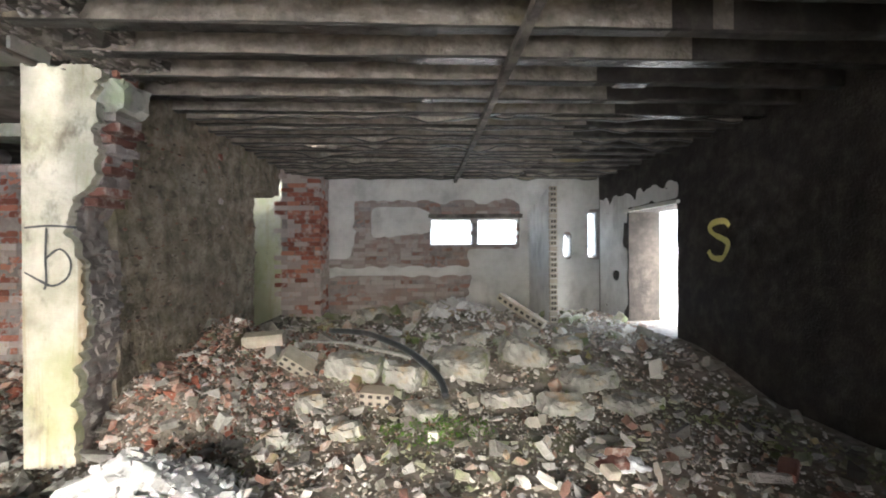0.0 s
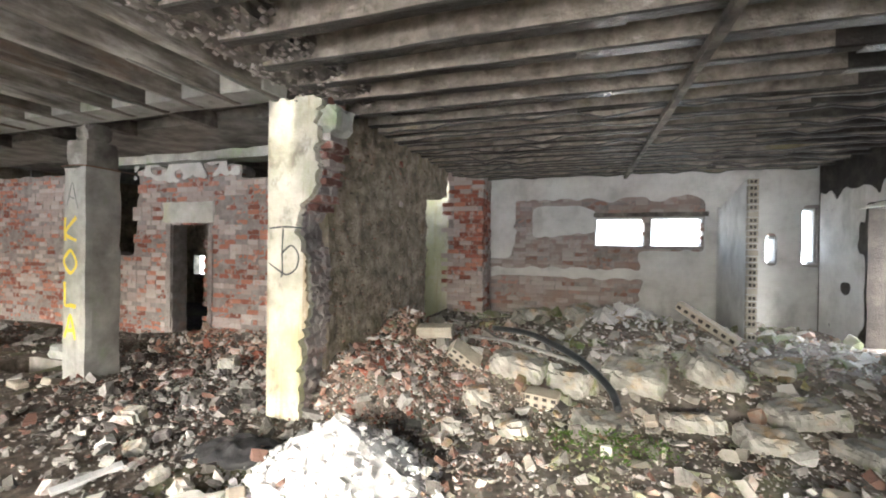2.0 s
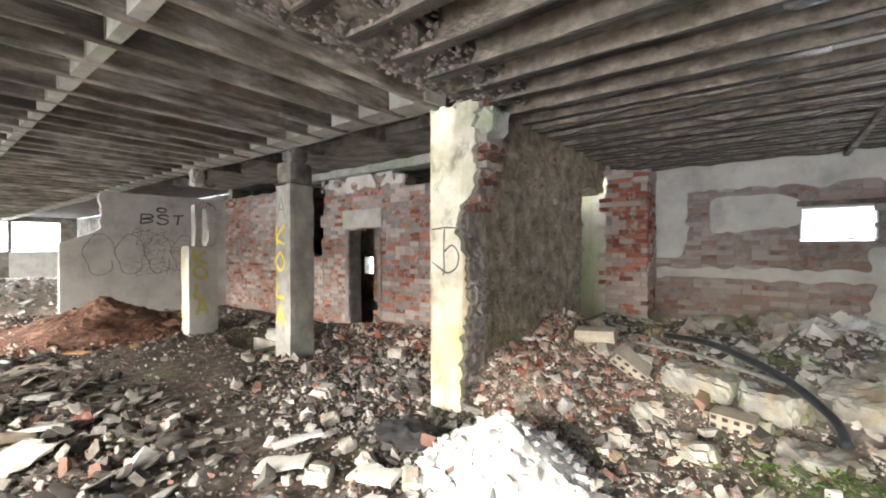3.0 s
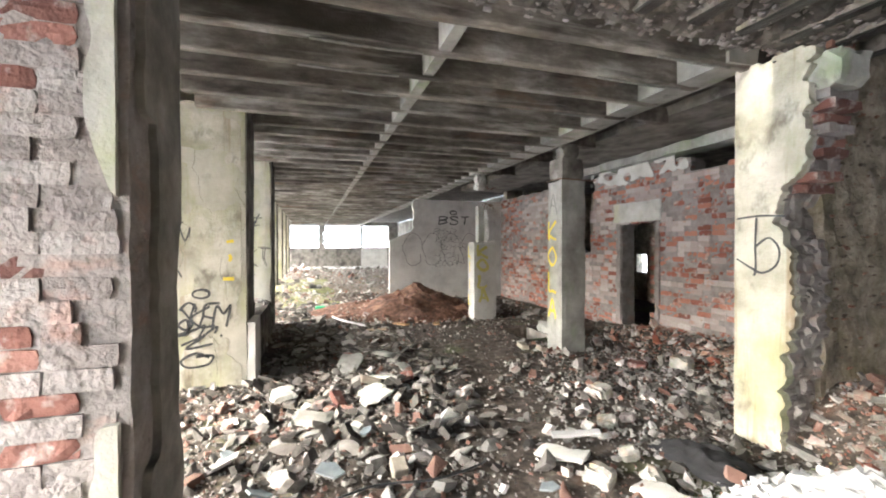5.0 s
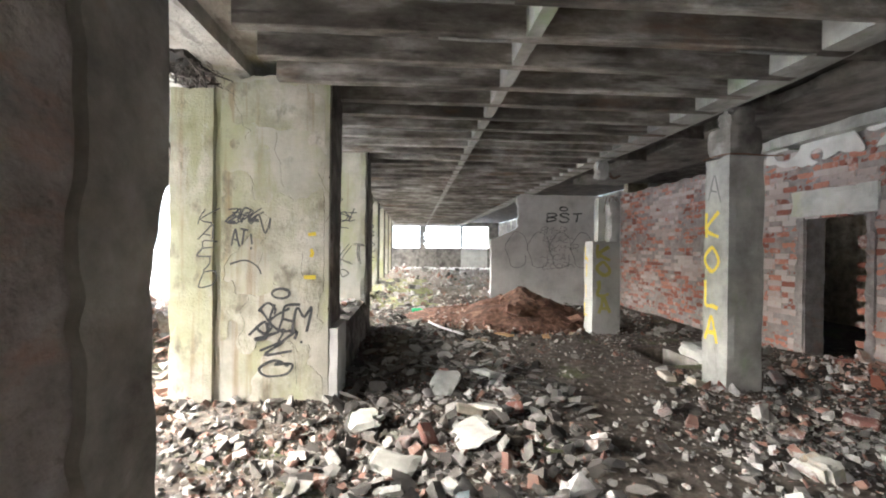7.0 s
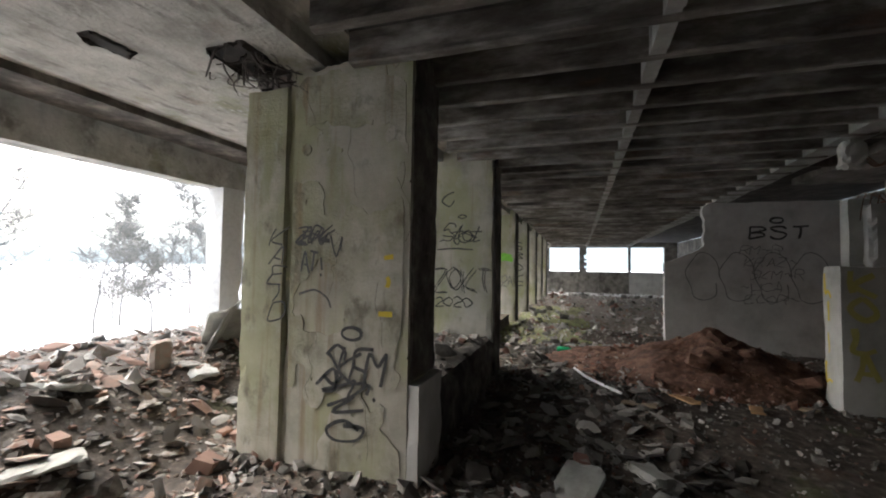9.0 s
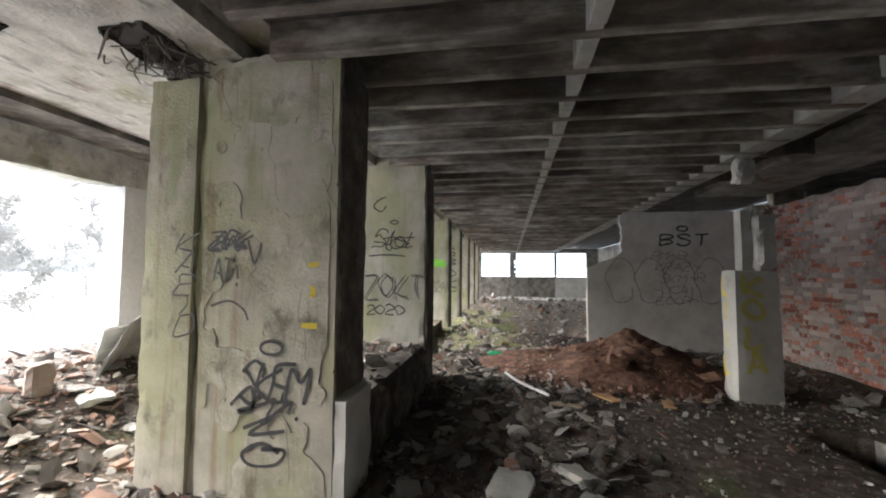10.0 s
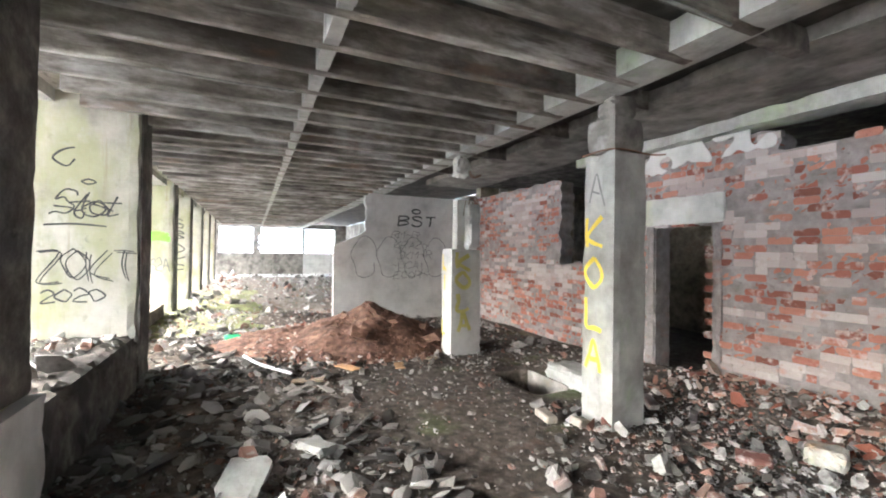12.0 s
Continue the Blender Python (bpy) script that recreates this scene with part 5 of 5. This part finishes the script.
STONES = [(-0.55, 5.0, 0.5, 0.36, 0.2), (0.1, 4.75, 0.36, 0.3, 0.22), (0.75, 5.0, 0.5, 0.4, 0.2), (1.55, 5.25, 0.45, 0.35, 0.24), (2.2, 4.7, 0.5, 0.3, 0.16), (0.35, 4.1, 0.36, 0.3, 0.12),
          (1.2, 4.35, 0.42, 0.2, 0.14), (1.75, 4.2, 0.4, 0.24, 0.16), (2.55, 4.25, 0.45, 0.3, 0.12), (-0.9, 4.3, 0.3, 0.28, 0.16), (-0.4, 3.7, 0.28, 0.2, 0.14), (0.95, 5.8, 0.4, 0.3, 0.16),
          (2.3, 5.6, 0.4, 0.3, 0.14), (-0.2, 5.9, 0.32, 0.26, 0.14), (1.7, 3.2, 0.3, 0.2, 0.08), (1.9, 6.4, 0.36, 0.3, 0.14), (-1.0, 3.55, 0.22, 0.2, 0.14), (0.2, 7.9, 0.5, 0.4, 0.24), (-0.7, 7.8, 0.36, 0.3, 0.2)]
for i, (x, y, a, b, h) in enumerate(STONES):
    a, b = (a * 1.3, b * 1.25) if i < 9 else (a, b)
    v, f = rough_box((-a / 2, -b / 2, -0.06), (a / 2, b / 2, h), 0.05, 0.028, 0.07, i * 3.3)
    s = part("stone", mesh_of("stone", v, f, M["stone"]), label="squared mossy grey stone on the rubble", category="stone", group="stones of the broken step")
    s.matrix_basis = pose(x, y, on_ground(x, y) - 0.01, SR.gauss(0, 7), SR.gauss(0, 7), SR.uniform(-35, 35))

# hose and cable over the stones
for name, pts, r, lab in (("hose", [(-1.05, 5.95, 0.54), (-0.55, 5.7, 0.55), (-0.2, 5.25, 0.54), (0.15, 4.8, 0.48), (0.45, 4.45, 0.3), (0.52, 4.2, 0.17)], 0.04, "dark flexible hose lying across mossy stones"),
                          ("pipe", [(-1.25, 5.3, 0.53), (-0.7, 5.15, 0.54), (-0.1, 4.78, 0.5), (0.15, 4.66, 0.46)], 0.022, "thin bright metal pipe lying on stones")):
    part(name, mesh_of(name, *tube(curve_through(pts), r, 10), M["hose"] if name == "hose" else M["steel"], True), label=lab, category=name)


def sheet(name, cx, cy, w, d, lift, material, label, category, seed):
    """A crumpled sheet lying on the ground, with thickness."""
    n = 22
    verts, faces = [], []
    for i in range(n + 1):
        for j in range(n + 1):
            a, b = i / n - 0.5, j / n - 0.5
            k = 1 - 0.3 * abs(nz(a * 3 + seed, b * 3, 0)) - 0.25 * (a * a + b * b) * 2
            x, y = cx + a * w * k + 0.05 * nz(a * 5, b * 5, seed), cy + b * d * k
            rim = max(0.0, 1 - 3.4 * (a * a + b * b))
            verts.append((x, y, level(x, y) + 0.015 + rim * lift * (0.5 + 0.8 * abs(nz(a * 6 + seed, b * 6, 1))) + 0.02 * abs(nz(a * 14, b * 14, seed))))
    for i in range(n):
        for j in range(n):
            m = i * (n + 1) + j
            faces.append((m, m + n + 1, m + n + 2, m + 1))
    low = [(x, y, z - 0.012) for x, y, z in verts]
    m = len(verts)
    faces += [tuple(q + m for q in f)[::-1] for f in faces]
    rimi = [i * (n + 1) for i in range(n + 1)] + [n * (n + 1) + j for j in range(1, n + 1)] + [i * (n + 1) + n for i in range(n - 1, -1, -1)] + [j for j in range(n - 1, 0, -1)]
    for a, b in zip(rimi, rimi[1:] + rimi[:1]):
        faces.append((b, a, a + m, b + m))
    return part(name, mesh_of(name, verts + low, faces, material, True), label=label, category=category)


sheet("cloth", -2.5, 2.55, 0.95, 0.6, 0.14, M["cloth"], "crumpled black cloth on rubble at the pillar foot", "cloth", 2.0)
sheet("plastic_bag", 1.8, 3.05, 0.55, 0.3, 0.09, M["bag"], "crumpled white plastic bag on the rubble", "bag", 5.0)

# concrete slab by the pit, boards, pipe, bottle, cap
block("concrete_slab", (-7.35, 3.9, -0.12), (-6.5, 4.35, 0.2), M["column"], label="rough concrete slab beside a square pit", category="slab", step=0.07, amp=0.02, chip=0.05)
block("pit_lining", (-7.72, 3.86, -0.5), (-6.85, 3.895, 0.02), M["concrete"], label="concrete lining of a square pit", category="pit", step=0.1)
for i, (x, y, a, lx, ly) in enumerate(((-8.7, 1.5, 20, 0.5, 0.16), (-8.5, 2.2, -15, 0.42, 0.14), (-8.75, 2.75, 40, 0.3, 0.12), (-8.2, 0.9, 70, 0.4, 0.12))):
    b = part("board", mesh_of("board", *rough_box((-lx / 2, -ly / 2, 0), (lx / 2, ly / 2, 0.025), 0.06, 0.003, 0.012, i), M["orange_wood"] if i < 2 else M["wood"]), label="broken wooden board lying on rubble", category="board", group="broken boards")
    b.matrix_basis = pose(x, y, on_ground(x, y) + 0.03, 3, -4, a)
part("pipe", mesh_of("pipe", *tube(curve_through([(-9.6, 0.15, 0.1), (-9.0, 0.35, 0.11), (-8.45, 0.72, 0.09)]), 0.02, 8), M["bag"], True), label="white plastic pipe lying on the rubble", category="pipe")
bottle = thing("bottle", "crushed green plastic bottle on the floor", "bottle")
part("body", mesh_of("body", *tube([(-11.3, -0.2, 0.07), (-11.3, -0.12, 0.08), (-11.3, 0.0, 0.08), (-11.3, 0.06, 0.06)], 0.045, 10), M["green_glass"], True), bottle)
part("neck", mesh_of("neck", *tube([(-11.3, 0.06, 0.06), (-11.3, 0.12, 0.055)], 0.016, 8), M["bag"], True), bottle)
for i, (x, y, s, a) in enumerate(((-4.7, 0.35, 0.55, 10), (-5.2, 0.6, 0.4, 50), (-5.9, 0.2, 0.5, -20), (-6.3, 0.75, 0.45, 30), (-4.2, -0.3, 0.4, 70), (-5.0, -0.6, 0.45, 15), (-3.4, -3.2, 0.5, 20), (-4.6, -3.4, 0.55, -25), (-5.2, -4.2, 0.5, 5), (-6.4, -3.9, 0.45, 60))):
    sl = part("slab_fragment", mesh_of("slab_fragment", *rough_box((-s / 2, -s / 3, 0), (s / 2, s / 3, 0.05), 0.07, 0.008, 0.07, i * 2.2), M["column"]), label="broken flat concrete slab on rubble", category="slab", group="broken slabs")
    sl.matrix_basis = pose(x, y, on_ground(x, y) + 0.04, SR.gauss(0, 9), SR.gauss(0, 9), a)
for i, (x, y, a) in enumerate(((-2.2, 1.85, 10), (-1.9, 1.6, -10), (-2.9, 1.55, 35))):
    b = part("plaster_slab", mesh_of("plaster_slab", *rough_box((-0.2, -0.09, 0), (0.2, 0.09, 0.04), 0.05, 0.004, 0.02, i), M["pale"]), label="flat pale plaster piece on rubble", category="slab", group="white pieces")
    b.matrix_basis = pose(x, y, on_ground(x, y) + 0.05, 8, -6, a)
for i, (x, y, z, rx, rz) in enumerate(((-7.1, -4.6, 0.5, 62, 30), (-7.5, -4.75, 0.5, 50, -20))):
    b = part("leaning_panel", mesh_of("leaning_panel", *rough_box((-0.35, 0, 0), (0.35, 0.04, 0.8), 0.1, 0.006, 0.03, i), M["column"]), label="fallen panel leaning at the open front", category="panel", group="fallen panels")
    b.matrix_basis = pose(x, y, z - 0.05, rx - 90, 8, rz)
block("brickwork", (-6.3, -4.35, 0.4), (-6.05, -4.2, 0.78), M["redrub"], label="upright piece of red brickwork in the rubble", category="brickwork", step=0.06, amp=0.012, chip=0.03)

lath = part("lath", mesh_of("lath", *rough_box((-0.2, -0.04, 0), (0.2, 0.04, 0.03), 0.05, 0.003, 0.008, 3.0), M["white"]), label="short white painted lath lying on rubble", category="lath")
lath.matrix_basis = pose(-3.07, 1.8, on_ground(-3.07, 1.8) + 0.09, 4, -5, 68)
for i, (x, y, w, a) in enumerate(((-3.16, -0.16, 0.2, 70), (-3.0, -0.62, 0.17, 100), (-2.62, -0.35, 0.14, 20), (-3.7, 0.15, 0.13, 140), (-2.5, 1.2, 0.13, 60), (-3.6, -0.9, 0.16, 35))):
    outline = [(w * (0.5 + 0.13 * SR.random()) * math.cos(q * 1.2566 + SR.uniform(-0.3, 0.3)), w * 0.36 * math.sin(q * 1.2566 + SR.uniform(-0.3, 0.3))) for q in range(5)]
    v = [(p, q, 0.014) for p, q in outline] + [(p * 1.03, q * 1.03, 0) for p, q in outline]
    f = [(0, 1, 2, 3, 4), (9, 8, 7, 6, 5)] + [(q, q + 5, (q + 1) % 5 + 5, (q + 1) % 5) for q in range(5)]
    sl = part("slate_shard", mesh_of("slate_shard", v, f, M["slate"]), label="thin blue-grey slate shard lying on rubble", category="shard", group="slate shards")
    sl.matrix_basis = pose(x, y, on_ground(x, y) + 0.075, SR.gauss(0, 9), SR.gauss(0, 9), a)
for i, (x, y, w, a) in enumerate(((-2.55, 1.62, 0.2, 30), (-2.4, 1.95, 0.16, -20), (-4.5, 4.45, 0.26, 15), (-3.3, 2.3, 0.17, 50), (-3.95, 2.74, 0.22, 10), (-2.75, 2.05, 0.15, 70))):
    st = part("stone", mesh_of("stone", *rough_box((-w / 2, -w * 0.38, -0.05), (w / 2, w * 0.38, w * 0.5), 0.035, 0.014, 0.05, i * 2.7 + 40), M["stone"]), label="broken mossy yellow-grey lump of masonry on rubble", category="stone", group="masonry lumps")
    st.matrix_basis = pose(x, y, on_ground(x, y) + 0.03, SR.gauss(0, 12), SR.gauss(0, 12), a)
part("cable", mesh_of("cable", *tube(curve_through([(x, y, on_ground(x, y) + h) for x, y, h in ((-2.75, -0.3, 0.06), (-2.86, 0.1, 0.09), (-2.82, 0.5, 0.08), (-2.9, 0.85, 0.09), (-3.05, 0.98, 0.05))]), 0.009, 8), M["hose"], True), label="dark cable end lying over the rubble", category="cable")

# heap of red soil in the hall
def heap(cx, cy, rx, ry, h, material, name, label, seed):
    n, m = 64, 26
    verts, faces = [(cx, cy, level(cx, cy) + h)], []
    for i in range(1, m + 1):
        r = i / m
        for k in range(n):
            a = 6.28318 * k / n
            wob = 1 + 0.16 * nz(math.cos(a) * 1.5 + seed, math.sin(a) * 1.5, 0)
            x, y = cx + rx * r * wob * math.cos(a), cy + ry * r * wob * math.sin(a)
            hh = h * (1 - r) ** 0.9 * (1 + 0.25 * nz(x, y, seed, 2.0)) + 0.05 * (1 - r) * nz(x, y, seed, 6.0) + 0.03 * (1 - r) * nz(x, y, seed, 14)
            verts.append((x, y, level(x, y) + hh - (0.05 if i == m else 0)))
    for k in range(n):
        faces.append((0, 1 + k, 1 + (k + 1) % n))
    for i in range(m - 1):
        for k in range(n):
            a, b = 1 + i * n + k, 1 + i * n + (k + 1) % n
            faces.append((a, a + n, b + n, b))
    ob = part(name, mesh_of(name, verts, faces, material), label=label, category="heap")
    return ob


def heap_points(cx, cy, rx, ry, h, n, spread=1.0):
    a, r = rng.uniform(0, 6.283, n), np.sqrt(rng.random(n)) * spread
    x, y = cx + rx * r * np.cos(a), cy + ry * r * np.sin(a)
    z = np.array([level(p, q) for p, q in zip(x, y)]) + h * np.maximum(0, 1 - r) ** 0.9 * 0.96
    return np.stack((x, y, z), 1)


tagged(heap(-10.5, 2.25, 1.75, 1.75, 0.66, M["red_dirt"], "soil_heap", "heap of loose red-brown soil in the hall", 3.0), kind="stuff")
tagged(heap(-11.0, 0.95, 1.5, 1.3, 0.24, M["red_dirt"], "soil_spread", "low spread of loose brown soil beside the heap", 8.0), kind="stuff")
scatter("soil_clods", heap_points(-10.7, 1.9, 2.0, 2.0, 0.3, 700), rng.uniform(0.015, 0.05, 700), M["redrub"], 0.05, label="stones and brown clods in the loose soil")
scatter("soil_clods", heap_points(-10.4, 2.3, 1.6, 1.6, 0.62, 1500), rng.pareto(2.5, 1500) * 0.012 + 0.012, M["red_dirt"], 0.05, label="red-brown soil clods on the heap")
tagged(heap(-1.5, 2.45, 0.66, 0.6, 0.26, M["white"], "plaster_heap", "heap of white plaster lumps on rubble", 6.0), kind="stuff")
scatter("plaster_lumps", heap_points(-1.5, 2.45, 0.68, 0.62, 0.25, 620, 1.15), np.minimum(rng.pareto(2.2, 620) * 0.016 + 0.018, 0.055), M["white"], 0.0, label="white broken plaster lumps in a heap")

# moss tuft on the rubble
tuft = []
for i in range(420):
    a, r = rng.uniform(0, 6.283), 0.45 * math.sqrt(rng.random())
    x, y = 0.42 + r * math.cos(a) * 1.2, 3.62 + r * math.sin(a) * 0.7
    z = level(x, y) + 0.03 + 0.05 * rng.random()
    s, b = rng.uniform(0.012, 0.03), rng.uniform(0, 6.283)
    c, d = math.cos(b) * s, math.sin(b) * s
    tuft.append(([(x - c, y - d, z), (x + d * 0.5, y - c * 0.5, z + 0.01), (x + c, y + d, z + 0.015 * rng.random() + 0.01), (x - d * 0.5, y + c * 0.5, z + 0.012)], [[0, 1, 2, 3]]))
v, f = joined(tuft)
tagged(part("moss_tuft", mesh_of("moss_tuft", v, f, M["leaf"]), label="low green moss and weeds on the rubble", category="moss"), kind="stuff")


# ---- rubble ----
def sizes(n, lo, k, top):
    return np.minimum(lo + rng.pareto(2.3, n) * k, top)


def spread(n, x0, x1, y0, y1, keep=None):
    pts = []
    while len(pts) < n:
        x, y = rng.uniform(x0, x1), rng.uniform(y0, y1)
        if keep is None or rng.random() < keep(x, y):
            pts.append((x, y, level(x, y)))
    return np.array(pts)


def hall_keep(x, y):
    if -7.8 < x < -6.5 and 3.25 < y < 4.4 or (-6.25 < x < -5.6 and -2.7 < y < -0.9):
        return 0
    path = 0.35 + 0.65 * min(1.0, abs(y - 1.35 + 0.25 * (x + 3)) / 1.0) if x > -6 else 0.6
    bare = bell(x, y, -5.9, 2.2, 1.5, 0.95) + 0.8 * bell(x, y, -4.2, 1.5, 1.2, 0.5)
    return path * (1.0 if x > -6.5 else 0.55) * max(0.25, 1 - 1.0 * bare)


scatter("rubble", spread(6000, -9.0, -4.3, -2.5, 5.5, hall_keep), sizes(6000, 0.011, 0.012, 0.075), M["dimrub"], 0.25, label="damp rubble, darkened for shade, strewn deeper over the hall floor")
scatter("rubble", spread(5500, -4.8, -2.2, -2.5, 5.5, hall_keep), sizes(5500, 0.011, 0.012, 0.075), M["rubble"], 0.18, label="grey and white rubble strewn over the hall floor")
scatter("rubble", spread(1700, -5.6, -0.6, -2.4, 4.6, lambda x, y: 0.25 + 0.75 * min(1.0, abs(y - 1.35 + 0.25 * (x + 3)) / 1.1)), sizes(1700, 0.022, 0.02, 0.09), M["rubble"], 0.15, label="coarse pale rubble on the hall floor")
scatter("rubble", spread(9500, -2.0, 4.0, -3.3, 4.6, lambda x, y: 1.0 if y > 0.6 else 0.35), sizes(9500, 0.01, 0.011, 0.08), M["mossrub"], 0.35, label="damp mixed rubble on the room floor")
scatter("rubble", spread(1100, -1.8, 3.6, -3.0, 4.4, lambda x, y: 1.0 if y > 0.6 else 0.35), sizes(1100, 0.022, 0.02, 0.1), M["rubble"], 0.2, label="coarse grey rubble on the room floor")
scatter("rubble", spread(3000, -2.3, 4.0, 4.6, 8.6), sizes(3000, 0.018, 0.02, 0.15), M["mossrub"], 0.35, label="mossy rubble piled in the back room")
scatter("rubble", spread(3000, -2.4, -0.8, 3.35, 6.8, lambda x, y: 1 - 0.6 * ramp(-2.0, -0.9, x)), sizes(3000, 0.011, 0.012, 0.07), M["redrub"], 0.3, label="red brick rubble banked against the wall")
scatter("rubble", spread(5200, -9.5, -2.7, -6.3, -2.2, lambda x, y: 0.4 if y < -5.2 else 1), sizes(5200, 0.018, 0.02, 0.14), M["tiles"], 0.7, 0.35, label="broken tiles and brick rubble by the open front")
scatter("rubble", spread(500, -8.9, -6.25, -2.25, -1.1), sizes(500, 0.02, 0.02, 0.12), M["rubble"], 0.5, label="rubble on the low wall").location.z = 0.6
scatter("rubble", spread(2600, -16.0, -8.8, -1.6, 5.4, lambda x, y: 0.15 if math.hypot(x + 10.5, y - 2.25) < 1.5 or x < -12.7 and y > 1.9 else 1), sizes(2600, 0.018, 0.02, 0.13), M["rubble"], 0.45, label="scattered grey rubble deeper in the hall")
scatter("rubble", spread(2200, -33.5, -16.0, -5, 6.2), sizes(2200, 0.03, 0.03, 0.2), M["rubble"], 0.45, label="rubble at the far end of the hall")
scatter("rubble", spread(700, -6.5, -2.9, 4.6, 5.6), sizes(700, 0.02, 0.02, 0.12), M["redrub"], 0.35, label="brick rubble along the wall foot")

scatter("slab_shards", spread(420, -7.0, -3.2, -1.0, 1.6), rng.uniform(0.03, 0.1, 420), M["darkrub"], 1.0, 0.3, label="dark flat broken slab pieces on the hall floor", bury=0.1)
scatter("slab_shards", spread(420, -12.5, -6.5, -1.0, 1.2), rng.uniform(0.03, 0.12, 420), M["darkrub"], 1.0, 0.25, label="grey flat broken slab pieces deeper in the hall", bury=0.1)

scatter("plaster_debris", heap_points(0.95, 7.9, 0.8, 0.5, 0.3, 150), sizes(150, 0.03, 0.035, 0.16), M["white"], 0.4, label="white plaster debris piled below the windows")
for i in range(26):
    x, y = ((SR.uniform(-2.2, 3.2), SR.uniform(1.8, 5.0)) if i % 2 else (SR.uniform(-6.5, -3.0), SR.uniform(-0.8, 4.8)))
    k = ("red", "tan", "coated")[i % 3]
    b = part("loose_brick", mesh_of("loose_brick", *chamfered(SR.choice((0.25, 0.16, 0.12)), 0.12, 0.07, 0.012, SR), M[k]), label={"red": "chipped red brick lying in rubble", "tan": "pale tan brick lying in rubble", "coated": "mortar-smeared brick lying in rubble"}[k], category="brick", group="loose bricks")
    b.matrix_basis = pose(x, y, on_ground(x, y) + 0.05, SR.gauss(0, 14), SR.gauss(0, 14), SR.uniform(0, 180))

scatter("gravel", spread(6500, -2.3, 3.6, 0.8, 6.5), rng.uniform(0.006, 0.018, 6500), M["mossrub"], 0.4, label="fine pale gravel between the stones")
scatter("gravel", spread(7500, -7.5, -1.5, -1.6, 5.4, hall_keep), rng.uniform(0.006, 0.017, 7500), M["dimrub"], 0.4, label="fine pale gravel on the hall floor")


# ---- outdoors ----
def sapling(x, y, h, seed, lean):
    r = random.Random(seed)
    t = thing("sapling", "bare thin young tree in pale winter light", "tree", "bare saplings")
    z0 = level(x, y) - 0.05
    trunk = [(x + lean * k * k * 0.02 + r.gauss(0, 0.02), y + r.gauss(0, 0.02), z0 + h * k / 8) for k in range(9)]
    part("trunk", mesh_of("trunk", *tube(curve_through(trunk, 3), 0.006 * h + 0.004, 7, 0.15), M["bark"], True), t)
    limbs, twigs = [], []
    for i in range(int(26 + 7 * h)):
        k = r.uniform(1.2, 7.6)
        p = Vector(trunk[int(k)]).lerp(Vector(trunk[int(k) + 1]), k - int(k))
        a, ln = r.uniform(0, 6.283), h * r.uniform(0.16, 0.34) * (1.1 - k / 9)
        e = p + Vector((math.cos(a) * ln, math.sin(a) * ln, ln * r.uniform(0.35, 1.0)))
        mid = p.lerp(e, 0.5) + Vector((r.gauss(0, 0.04), r.gauss(0, 0.04), -0.03))
        limbs.append(tube(curve_through([p, mid, e], 3), 0.008, 5, 0.35))
        for q in range(13):
            s = p.lerp(e, r.uniform(0.35, 1.0))
            twigs.append(tube([s, s + Vector((r.gauss(0, 0.16), r.gauss(0, 0.16), r.uniform(0.02, 0.25)))], 0.007, 4, 0.4))
    part("branchwork", mesh_of("branchwork", *joined(limbs), M["bark"]), t, kind="stuff")
    part("crown", mesh_of("crown", *joined(twigs), M["bark"]), t, kind="stuff")
    return t


TR = random.Random(12)
for i in range(26):
    sapling(-4.2 - 0.62 * i + TR.uniform(-0.4, 0.4), -8.6 - TR.random() * 6, TR.uniform(2.2, 4.4), 100 + i, TR.uniform(-1, 1))
for i in range(4):
    sapling(7.0 + 1.1 * i, 9.0 + 1.2 * i, 3.2, 200 + i, 0.5)

# broken places in the soffit, their depth painted as dark patches, with hanging shreds
for i, (x, y, a, b) in enumerate(((-4.83, -3.26, 0.2, 0.1), (-5.35, -2.4, 0.3, 0.22), (-6.6, -3.4, 0.15, 0.06), (-4.2, -2.3, 0.16, 0.08))):
    v, f = rough_box((x - a, y - b, 3.325), (x + a, y + b, 3.35), 0.04, 0.0, 0.09, i * 4.0)
    part("soffit_hole", mesh_of("soffit_hole", v, f, M["hollow"]), kind="structure")
shreds = []
for i in range(46):
    x, y = -5.42 + rng.normal(0, 0.16), -2.38 + rng.normal(0, 0.14)
    shreds.append(tube(curve_through([(x, y, 3.36), (x + rng.normal(0, 0.06), y + rng.normal(0, 0.06), 3.28), (x + rng.normal(0, 0.12), y + rng.normal(0, 0.12), 3.2 + rng.normal(0, 0.04))]), rng.uniform(0.004, 0.016), 5, 0.5))
part("ceiling_shreds", mesh_of("ceiling_shreds", *joined(shreds), M["deep_grey"]), kind="structure")
